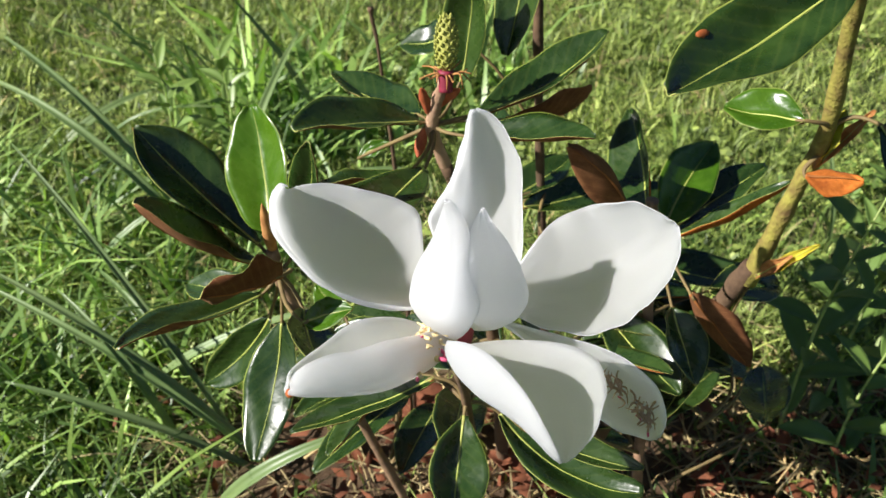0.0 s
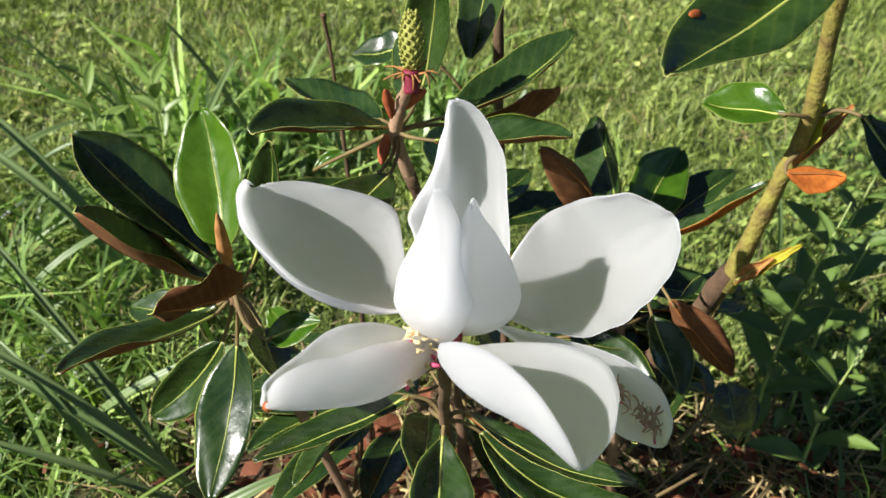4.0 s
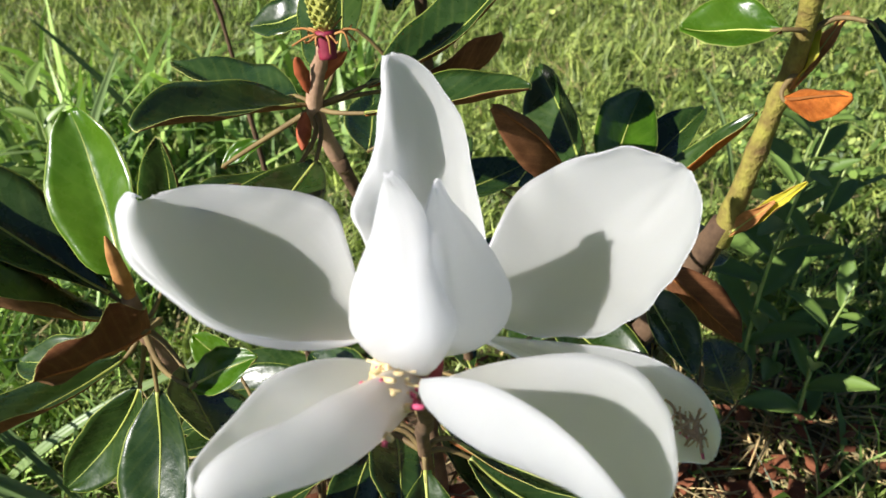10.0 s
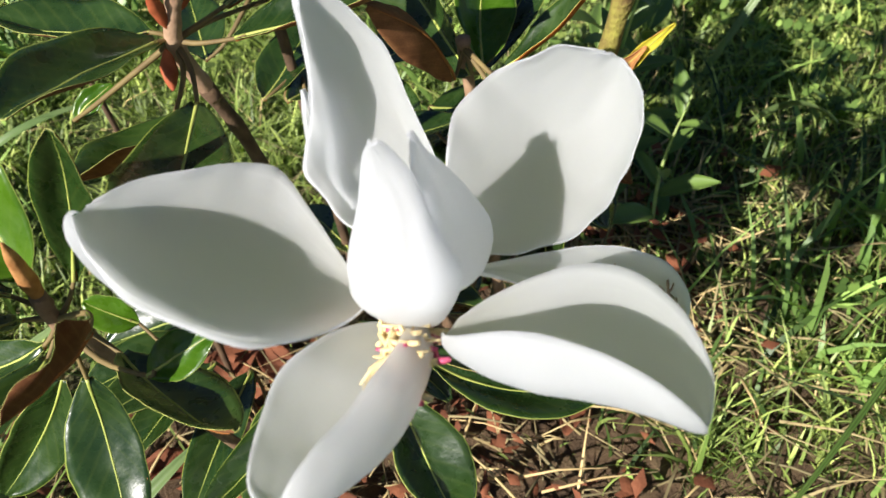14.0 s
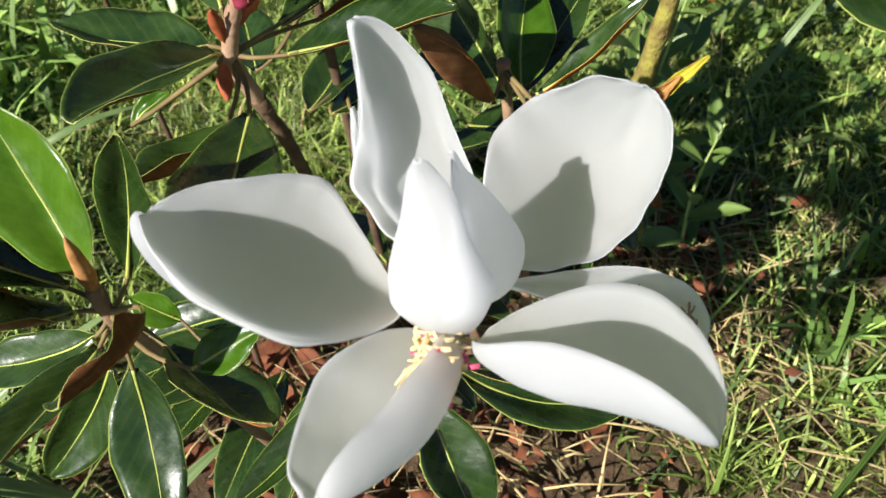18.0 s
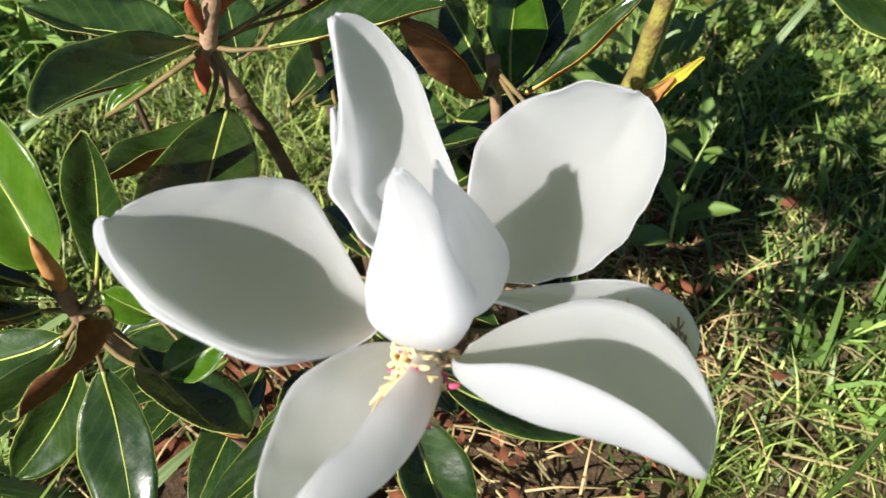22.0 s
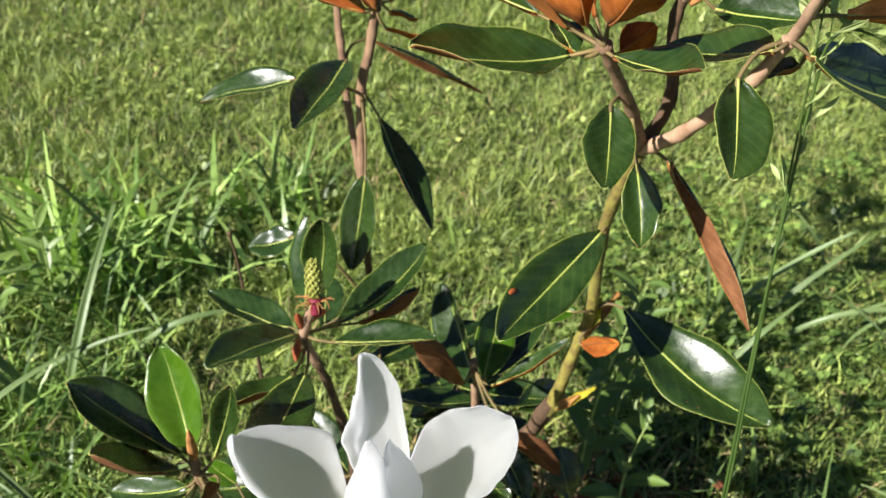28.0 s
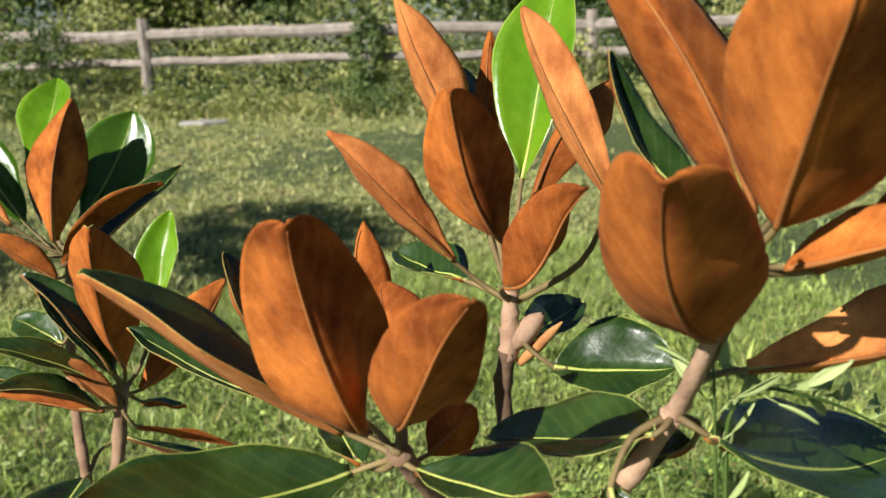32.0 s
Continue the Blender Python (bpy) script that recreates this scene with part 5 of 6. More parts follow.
def petal(label="", lump=0.0014, frill=0.0006, **shape):
    """A white petal: soft dents over its face and a slightly frilled rim."""
    global petal_count
    petal_count += 1
    G = petal_rows(nu=40, nv=28, **shape)
    N = skin(G, 1.0)[1]
    off = Vector((3.1 * petal_count, 1.7 * petal_count, 0))
    for i in range(41):
        u = i / 40
        for j in range(29):
            v = j / 14 - 1
            d = lump * noise.noise(Vector((u * 3.0, v * 1.5, 0)) + off) + 0.35 * lump * noise.noise(Vector((u * 8.0, v * 4.0, 2)) + off)
            d += frill * abs(v) ** 4 * noise.noise(Vector((u * 9.0, v * 2.0, 5)) + off) * 2
            G[i, j] += N[i, j] * d * min(1.0, u * 4)
    top = vectors(G)
    part("petal", close_sheet(top, vectors(skin(G, 0.0011)[0]), (0, 0, 0)), PETAL, flower, label)
    return top


# petals begin
petal(label="upright petal with a pointed tip", base=(0.0271, 0.3492, 0.4400), tip=(0.0305, 0.4306, 0.5129), normal=(0.2584, -0.8865, 0.8905), width=0.0617, bend=-0.220, sway=0.000, side=0.110, cup=88.0, cup_tip=134.0, asym=-0.071, broad=0.444, point=1.023, point_tip=0.475, twist=0.169, roll=(0.1188, -0.5361), hook=-0.068, skew=-0.155, lump=0.0022, frill=0.0016)
petal(label="", base=(0.0254, 0.3508, 0.4348), tip=(0.0256, 0.4315, 0.4727), normal=(0.5048, -0.3198, 0.5821), width=0.0450, bend=-0.139, sway=-0.042, side=0.106, cup=81.2, cup_tip=63.0, asym=-0.352, broad=0.577, point=0.874, point_tip=0.843, twist=0.158, roll=(0.0944, -0.3413), hook=-0.025, skew=0.126)
petal(label="broad cupped petal with a curled tip", base=(0.0053, 0.3430, 0.4498), tip=(-0.0660, 0.4025, 0.4768), normal=(0.0843, 0.0954, 1.4854), width=0.1071, bend=-0.064, sway=0.004, side=-0.105, cup=83.4, cup_tip=146.9, asym=-0.600, broad=0.437, point=0.805, point_tip=0.412, twist=-0.130, roll=(1.1066, -0.6000), hook=0.032, skew=0.043, lump=0.0018, frill=0.0010)
petal(label="broad open petal", base=(0.0430, 0.3511, 0.4456), tip=(0.1309, 0.3777, 0.4774), normal=(-0.3683, -0.7251, 0.9110), width=0.0722, bend=-0.236, sway=-0.022, side=0.031, cup=2.0, cup_tip=96.5, asym=0.252, broad=0.545, point=0.762, point_tip=0.300, twist=0.106, roll=(-0.0370, -0.6000), hook=-0.027, skew=-0.070, lump=0.0018, frill=0.0014)
FRONT_LEFT = petal(label="cupped petal that holds fallen stamens", base=(0.0176, 0.3381, 0.4313), tip=(-0.0496, 0.2858, 0.4532), normal=(0.5451, 0.8313, 1.1989), width=0.0723, bend=-0.110, sway=-0.017, side=-0.083, cup=230.0, cup_tip=150.0, asym=-0.600, broad=0.438, point=0.520, point_tip=0.314, twist=0.509, roll=(-0.5997, -0.6000), hook=-0.108, skew=0.134)
petal(label="boat-shaped petal with a pinched tip", base=(0.0250, 0.3236, 0.4403), tip=(0.0672, 0.2485, 0.4540), normal=(0.0939, 0.4570, 1.2119), width=0.0826, bend=-0.046, sway=0.023, side=-0.010, cup=116.7, cup_tip=150.0, asym=0.427, broad=0.446, point=0.547, point_tip=0.520, twist=-0.101, roll=(-0.6000, -0.3626), hook=-0.090, skew=-0.295)
LOW_RIGHT = petal(label="lowest petal, browned towards its tip", base=(0.0355, 0.3434, 0.4454), tip=(0.1237, 0.3116, 0.3954), normal=(0.3499, -0.1146, 0.8914), width=0.0480, bend=0.005, sway=0.002, side=-0.072, cup=49.5, cup_tip=141.7, asym=-0.145, broad=0.709, point=0.753, point_tip=0.534, twist=0.600, roll=(-0.6000, -0.2115), hook=-0.027, skew=0.350)
petal(label="inner petal folded over the core", base=(0.0223, 0.3265, 0.4441), tip=(0.0196, 0.3520, 0.5063), normal=(0.7425, 1.2334, -0.2238), width=0.0456, bend=-0.143, sway=0.085, side=0.006, cup=110.0, cup_tip=150.0, asym=-0.243, broad=0.300, point=0.626, point_tip=0.761, twist=-0.231, roll=(-0.2492, -0.6000), hook=-0.107, skew=0.201)
petal(label="inner petal in its own shade", base=(0.0276, 0.3479, 0.4324), tip=(0.0387, 0.3537, 0.4967), normal=(-0.9180, 0.7928, 0.0374), width=0.0660, bend=-0.261, sway=0.141, side=0.000, cup=112.8, cup_tip=49.2, asym=0.499, broad=0.396, point=0.495, point_tip=0.729, twist=0.532, roll=(0.1797, -0.5628), hook=0.179, skew=0.350)
# petals end


def blob(name, at, size, mat, parent, label="", seg=10, rings=7, turn=None):
    bm = bmesh.new()
    bmesh.ops.create_uvsphere(bm, u_segments=seg, v_segments=rings, radius=1.0)
    m = Matrix.Translation(at) @ (turn or Matrix.Identity(4)) @ Matrix.Diagonal((*size, 1))
    bmesh.ops.transform(bm, matrix=m, verts=bm.verts)
    return part(name, bm, mat, parent, label)


def stamen_mesh(seed, body=None):
    rnd = random.Random(seed)
    bm = bmesh.new()
    k = rnd.uniform(-0.9, 0.9)
    line = [Vector((0.017 * (u - 0.5), 0.017 * k * (u - 0.5) ** 2 * 2, 0.0030 * math.sin(u * 3.1))) for u in (i / 6 for i in range(7))]
    line.insert(1, line[0].lerp(line[1], 0.75))
    add_tube(bm, line[:2], [0.0008, 0.0010], 6, 1 if seed < 3 else 0)
    add_tube(bm, line[1:], [0.0010, 0.0009, 0.0004], 6, 0)
    me = bpy.data.meshes.new("stamen")
    for f in bm.faces:
        f.smooth = True
    bm.to_mesh(me)
    bm.free()
    me.materials.append(body or CREAM)
    me.materials.append(STAMENPINK)
    return me


STAMENS = [stamen_mesh(i) for i in range(5)]
WITHERED = [stamen_mesh(i, OLDSTAMEN) for i in (1, 3, 4, 5, 6)]


def drop_stamens(rows, n, u0, u1, v0, v1, seed, lift, size=1.0, kinds=None):
    """Fallen stamens that lie on the inner face of a petal."""
    rnd = random.Random(seed)
    for _ in range(n):
        i = int((u0 + (u1 - u0) * rnd.random()) * (len(rows) - 2))
        j = int((v0 + (v1 - v0) * (rnd.random() + rnd.random()) / 2) * (len(rows[0]) - 2))
        p = rows[i][j]
        du, dv = rows[i + 1][j] - p, rows[i][j + 1] - p
        nn = dv.cross(du).normalized()
        nn = nn if nn.z > 0 else -nn
        ob = new("stamen", rnd.choice(kinds or STAMENS))
        ob.parent = flower
        x = (du.normalized() * rnd.uniform(-1, 1) + dv.normalized() * rnd.uniform(-1, 1) + nn * rnd.uniform(-0.15, 0.35)).normalized()
        y = nn.cross(x).normalized()
        z = x.cross(y)
        m = Matrix((x, y, z)).transposed().to_4x4()
        m.translation = p + nn * (0.0012 + lift * rnd.random())
        ob.matrix_basis = m @ Matrix.Scale(size * rnd.uniform(0.75, 1.2), 4)


drop_stamens(FRONT_LEFT, 90, 0.08, 0.40, 0.26, 0.57, 3, 0.012, 1.05)
drop_stamens(LOW_RIGHT, 40, 0.62, 0.92, 0.30, 0.66, 4, 0.0008, 0.55, WITHERED)
blob("petal_scar", FRONT_LEFT[-2][14], (0.0022, 0.0022, 0.0022), ROT, flower, "small rust-brown scar")
core = blob("pistil", HEART + Vector((0.003, 0.004, 0.014)), (0.0045, 0.0045, 0.013), CONE, flower, "yellow-green pistil between the inner petals", 12, 10)
for k in range(16):
    a, z = k * 2.4, 0.014 + 0.0015 * k
    q = HEART + Vector((0.003 + 0.003 * math.cos(a), 0.004 + 0.003 * math.sin(a), z))
    d = Vector((math.cos(a), math.sin(a), 0.9)) * 0.0025
    bm = bmesh.new()
    add_tube(bm, spline([q, q + d, q + d * 1.2 + Vector((0, 0, 0.003))], 3), [0.0009, 0.0004], 5)
    part("style", bm, YELLOW, flower)

torn = next(o for o in tree.children if "brown tear" in o.get("label", ""))
spot = min(torn.data.vertices, key=lambda v: (v.co - Vector((0.1366, 0.4333, 0.5508))).length)
inward = spot.co.lerp(sum((v.co for v in torn.data.vertices), Vector()) / len(torn.data.vertices), 0.05)
blob("tear", min(torn.data.vertices, key=lambda v: (v.co - inward).length).co, (0.0045, 0.0022, 0.0010), ROT, torn, "small brown tear", 8, 5, spot.normal.to_track_quat("Z", "Y").to_matrix().to_4x4())

# ---- the fruit ----
CB, CT = Vector((0.0123, 0.551, 0.477)), Vector((0.0123, 0.559, 0.513))
up = (CT - CB).normalized()
turn = up.to_track_quat("Z", "Y").to_matrix().to_4x4()
fruit = blob("fruit", CB.lerp(CT, 0.48), (0.0068, 0.0068, 0.0185), CONE, tree, "young green seed cone with dark hooked tips", 16, 12, turn)


def carpel_mesh():
    bm = bmesh.new()
    bmesh.ops.create_cone(bm, cap_ends=True, segments=6, radius1=0.0014, radius2=0.0004, depth=0.0022)
    for v in bm.verts:
        v.co.y += 0.0009 * (1 if v.co.z > 0 else 0)
        v.co.z += 0.0012
    for f in bm.faces:
        f.material_index = 1 if f.calc_center_median().z > 0.0027 else 0
        f.smooth = True
    me = bpy.data.meshes.new("carpel")
    bm.to_mesh(me)
    bm.free()
    me.materials.append(CONE)
    me.materials.append(CONETIP)
    return me


CARPEL = carpel_mesh()
for k in range(95):
    h = (k + 0.5) / 95
    th = math.acos(1 - 2 * (0.06 + 0.92 * h))
    a = k * 2.39996
    loc = Vector((0.0068 * math.sin(th) * math.cos(a), 0.0068 * math.sin(th) * math.sin(a), -0.0185 * math.cos(th)))
    nn = Vector((loc.x / 0.0068 ** 2, loc.y / 0.0068 ** 2, loc.z / 0.0185 ** 2)).normalized()
    nn = (nn + Vector((0, 0, 0.55))).normalized()
    ob = new("carpel", CARPEL)
    ob.parent = fruit
    ob.matrix_basis = Matrix.Translation(CB.lerp(CT, 0.48)) @ turn @ Matrix.Translation(loc) @ nn.to_track_quat("Z", "Y").to_matrix().to_4x4()
tube("collar", [CB - up * 0.014, CB - up * 0.006, CB], [0.0046, 0.0050, 0.0052], PINK, fruit, "crimson collar below the cone", 4, 12)
for k in range(14):
    a = k * 2.4
    d = Vector((math.cos(a), math.sin(a), 0))
    p = CB + d * 0.005 - up * 0.001
    bm = bmesh.new()
    add_tube(bm, spline([p, p + d * 0.006 + Vector((0, 0, 0.002 * math.sin(k * 3))), p + d * (0.009 + 0.004 * math.sin(k * 5)) + Vector((0, 0, -0.003 + 0.006 * math.cos(k * 2)))], 4), [0.0008, 0.0005], 5)
    part("old_stamen", bm, BUDFUR, fruit)


def bud(a, b, r, mat, label):
    a, b = Vector(a), Vector(b)
    return tube("bud", [a, a.lerp(b, 0.35), a.lerp(b, 0.75), b], [r * 0.6, r, r * 0.7, r * 0.12], mat, tree, label, 5, 9)


bud((-0.1005, 0.485, 0.374), (-0.1015, 0.476, 0.419), 0.0046, BUDFUR, "rust-furred pointed leaf bud")
bud((0.242, 0.440, 0.770), (0.2555, 0.4325, 0.786), 0.0062, TAN, "swollen tan bud scar")
bud((0.245, 0.437, 0.762), (0.2625, 0.428, 0.782), 0.0030, BUDFUR, "small orange bud")
for a, b, w, mt in (((0.230, 0.507, 0.345), (0.243, 0.487, 0.378), 0.011, (BUDFUR, BUDFUR, BUDFUR)), ((0.231, 0.507, 0.344), (0.2545, 0.479, 0.394), 0.010, (YELLOW, BUDFUR, YELLOW)), ((0.247, 0.497, 0.447), (0.257, 0.503, 0.478), 0.012, (YELLOW, YELLOW, YELLOW)), ((0.246, 0.498, 0.440), (0.279, 0.512, 0.474), 0.009, (BUDFUR, BUDFUR, BUDFUR))):
    leaf(a, b, (-0.2, -0.6, 0.75), w, mats=mt, label="small unfolding leaf", cup=120, fold=0.3, point=0.7)
for a, b, w in (((0.0, 0.556, 0.442), (-0.004, 0.548, 0.466), 0.008), ((-0.003, 0.558, 0.430), (-0.007, 0.549, 0.412), 0.009), ((0.005, 0.558, 0.446), (0.022, 0.548, 0.466), 0.008)):
    t_, l_, s_ = sheet(a, b, (0.1, 0.9, 0.1), w, cup=80, wave=0.3, thick=0.0006, seed=7)
    part("bract", close_sheet(t_, l_, (0, 0, 0)), SHEATH, tree, "torn red-brown bud scale")

# ---- grass in flower beside the tree ----


def panicle(points, seed, lean, n):
    """A grass stalk with flat green spikelets towards its top."""
    rnd = random.Random(seed)
    g = tagged(new("grass_stalk"), "flowering grass stalk with pale green spikelets beside the tree", "grass", "grass stalks")
    line = spline(points, 8)
    bm = bmesh.new()
    add_tube(bm, line, [0.0012, 0.0010, 0.0005], 6)
    part("stalk", bm, COARSE, g)
    m = len(line)
    for k in range(n):
        i = int(m * (0.62 + 0.37 * k / n))
        p = line[i]
        d = Vector((rnd.uniform(-1, 1), rnd.uniform(-1, 1), rnd.uniform(-0.1, 1.0))) + Vector(lean) * (k / n) * 2
        d.normalize()
        e = p + d * rnd.uniform(0.004, 0.012)
        f = e + (d + Vector((0, 0, 0.3)) * rnd.uniform(-1, 1)).normalized() * rnd.uniform(0.012, 0.020)
        top, low, sp = sheet(e, f, (rnd.uniform(-1, 1), -0.8, 0.6), rnd.uniform(0.0034, 0.0050), cup=60, fold=0.3, point=0.8, nu=6, nv=4, thick=0.0006, seed=k)
        part("spikelet", close_sheet(top, low, (0, 0, 0)), SEED, g)
        bm = bmesh.new()
        add_tube(bm, [p, p.lerp(e, 0.5) + Vector((0, 0, 0.001)), e], [0.0004, 0.0003], 4)
        part("pedicel", bm, SEED, g)
    return g


panicle([(0.29, 0.33, -0.01), (0.268, 0.290, 0.35), (0.262, 0.305, 0.58), (0.262, 0.322, 0.70), (0.250, 0.319, 0.805)], 2, (0.2, 0, 0.4), 14)
panicle([(0.288, 0.331, -0.01), (0.266, 0.291, 0.35), (0.261, 0.306, 0.58), (0.262, 0.322, 0.74), (0.262, 0.318, 0.785), (0.290, 0.312, 0.782), (0.322, 0.306, 0.766)], 5, (0.8, 0, -0.2), 16)

# ---- litter and loose blades ----
for k, (x, y, a, L, w) in enumerate(((-0.02, 0.69, 0.4, 0.075, 0.04), (0.02, 0.66, 1.9, 0.07, 0.035), (0.09, 0.60, 2.6, 0.08, 0.035), (0.28, 0.60, 0.9, 0.06, 0.03), (0.22, 0.50, 4.0, 0.07, 0.03), (0.32, 0.56, 5.2, 0.06, 0.03), (-0.10, 0.62, 3.0, 0.06, 0.03), (0.0, 0.52, 5.5, 0.08, 0.03), (-0.45, 0.95, 1.0, 0.05, 0.025), (0.18, 0.68, 3.6, 0.07, 0.03), (-0.2, 0.72, 2.2, 0.07, 0.03))):
    d = Vector((math.cos(a), math.sin(a), 0))
    p = Vector((x, y, 0.012))
    top, low, sp = sheet(p - d * L / 2, p + d * L / 2 + Vector((0, 0, 0.014)), (0.1, -0.2, 1), w, bend=0.06, cup=70, fold=0.2, wave=0.25, nu=12, nv=8, thick=0.0008, seed=40 + k)
    tagged(part("dead_leaf", close_sheet(top, low, (0, 0, 0)), DRY), "curled rust-brown dead magnolia leaf on the ground", "leaf", "dead leaves")


def litter():
    rs = random.Random(12)
    bm = bmesh.new()
    for k in range(640):
        x, y = (0.12 + 0.34 * rs.gauss(0, 0.55), 0.52 + 0.24 * rs.gauss(0, 0.6)) if k < 420 else (0.38 + 0.12 * rs.gauss(0, 0.6), 0.62 + 0.11 * rs.gauss(0, 0.6))
        a, L = rs.uniform(0, 6.28), rs.uniform(0.02, 0.10)
        d = Vector((math.cos(a), math.sin(a), rs.uniform(-0.1, 0.25)))
        p = Vector((x, y, 0.008 + 0.02 * rs.random()))
        add_tube(bm, [p, p + d * L * 0.5 + Vector((0, 0, 0.006)), p + d * L], [0.0012 * rs.uniform(0.5, 1.6), 0.0006], 4)
    tagged(part("twig_litter", bm, [STRAW]), "dry straw and twig litter under the tree", "litter", kind="stuff")
    bm = bmesh.new()
    for k in range(560):
        x, y = (0.04 + 0.26 * rs.gauss(0, 0.55), 0.55 + 0.19 * rs.gauss(0, 0.55)) if k < 440 else (0.36 + 0.12 * rs.gauss(0, 0.6), 0.62 + 0.11 * rs.gauss(0, 0.6))
        a, L = rs.uniform(0, 6.28), rs.uniform(0.008, 0.030)
        d = Vector((math.cos(a), math.sin(a), rs.uniform(-0.3, 0.5)))
        p = Vector((x, y, 0.010 + 0.03 * rs.random()))
        s = d.cross(Vector((rs.gauss(0, 1), rs.gauss(0, 1), 1))).normalized() * L * rs.uniform(0.12, 0.4)
        up = Vector((0, 0, L * rs.uniform(0.05, 0.25)))
        a, b, c = bm.verts.new(p), bm.verts.new(p + d * L * 0.5 + up), bm.verts.new(p + d * L)
        l, r = bm.verts.new(p + d * L * 0.5 + s), bm.verts.new(p + d * L * 0.4 - s)
        for tri in ((a, b, l), (l, b, c), (a, r, b), (b, r, c)):
            bm.faces.new(tri)
    return tagged(part("bark_mulch", bm, [DRY]), "red-brown bark and leaf scraps under the tree", "litter", kind="stuff")


litter()


def long_blade(a, b, lift, w, tint=None):
    a, b = Vector(a), Vector(b)
    top, low, sp = sheet(a, b, (0.1, -0.3, 0.9), w, bend=lift, cup=50, fold=0.35, broad=0.4, point=0.45, nu=14, nv=4, thick=0.0004, seed=int(abs(a.x) * 1000))
    return tagged(part("tall_grass", close_sheet(top, low, (0, 0, 0)), tint or BLADE), "long arching green grass blade beside the tree", "grass", "long grass blades")


long_blade((-0.17, 0.62, 0.0), (-0.42, 0.66, 0.22), 0.10, 0.010)
long_blade((-0.16, 0.61, 0.0), (-0.46, 0.70, 0.17), 0.10, 0.009)
long_blade((-0.16, 0.60, 0.0), (-0.40, 0.60, 0.13), 0.09, 0.009)
long_blade((-0.20, 0.64, 0.0), (-0.45, 0.82, 0.26), 0.08, 0.008)
long_blade((-0.30, 0.95, 0.0), (-0.62, 1.10, 0.20), 0.16, 0.014)
long_blade((-0.30, 0.95, 0.0), (-0.55, 1.05, 0.28), 0.14, 0.014)
long_blade((-0.30, 0.95, 0.0), (-0.20, 1.15, 0.25), 0.12, 0.014)
long_blade((-0.18, 1.25, 0.0), (-0.30, 1.20, 0.28), 0.06, 0.013)
long_blade((-0.16, 1.27, 0.0), (-0.08, 1.20, 0.26), 0.06, 0.012)
long_blade((0.62, 0.72, 0.0), (0.46, 0.50, 0.22), 0.06, 0.010)
long_blade((0.60, 0.55, 0.0), (0.42, 0.38, 0.20), 0.06, 0.009)
long_blade((0.70, 0.95, 0.0), (0.62, 0.80, 0.34), 0.04, 0.012)
long_blade((0.72, 0.95, 0.0), (0.86, 0.85, 0.26), 0.10, 0.012)
long_blade((0.80, 0.90, 0.0), (1.05, 0.80, 0.10), 0.22, 0.012)


blade_rnd = random.Random(8)
for k in range(20):
    x, y = blade_rnd.uniform(-0.75, -0.20), blade_rnd.uniform(0.50, 1.25)
    a, L = blade_rnd.uniform(0, 6.28), blade_rnd.uniform(0.13, 0.24)
    long_blade((x, y, 0.0), (x + L * math.cos(a), y + 0.7 * L * math.sin(a), blade_rnd.uniform(0.06, 0.22)), blade_rnd.uniform(0.08, 0.22), blade_rnd.uniform(0.008, 0.017))
for k in range(12):
    x, y = blade_rnd.uniform(0.45, 1.0), blade_rnd.uniform(0.45, 1.1)
    a, L = blade_rnd.uniform(0, 6.28), blade_rnd.uniform(0.10, 0.2)
    long_blade((x, y, 0.0), (x + L * math.cos(a), y + 0.7 * L * math.sin(a), blade_rnd.uniform(0.08, 0.2)), blade_rnd.uniform(0.06, 0.2), blade_rnd.uniform(0.007, 0.011))


def weed_plant(x, y, h, seed, n):
    """An upright weed with lance-shaped leaves up its stem."""
    rnd = random.Random(seed)
    w = tagged(new("weed"), "upright leafy pale green weed behind the trunk", "weed", "weeds")
    line = spline([(x, y, -0.01), (x + 0.01, y + 0.01, h * 0.5), (x + 0.05 * h, y - 0.06 * h, h)], 10)
    bm = bmesh.new()
    add_tube(bm, line, [0.0022, 0.0017, 0.0008], 6)
    part("stem", bm, SEED, w)
    for k in range(n):
        p0 = line[int((0.18 + 0.80 * k / n) * (len(line) - 1))]
        a = k * 2.4 + seed
        L = rnd.uniform(0.05, 0.085) * (1.15 - 0.5 * k / n)
        e = p0 + Vector((math.cos(a) * L * 0.8, math.sin(a) * L * 0.8, L * rnd.uniform(0.2, 0.7)))
        t_, l_, s_ = sheet(p0, e, (0, -0.2, 1), L * 0.34, bend=0.05, cup=40, fold=0.3, broad=0.45, point=0.8, nu=10, nv=6, thick=0.0004, seed=seed + k)
        part("leaf", close_sheet(t_, l_, (0, 0, 0)), COARSE, w)


weed_plant(0.36, 0.66, 0.33, 1, 13)
weed_plant(0.42, 0.70, 0.26, 4, 11)
weed_plant(0.40, 0.62, 0.20, 7, 9)
weed_plant(0.44, 0.76, 0.30, 14, 13)
weed_plant(0.50, 0.85, 0.24, 15, 10)
weed_plant(-0.40, 1.12, 0.26, 9, 12)
weed_plant(-0.33, 1.18, 0.22, 11, 10)


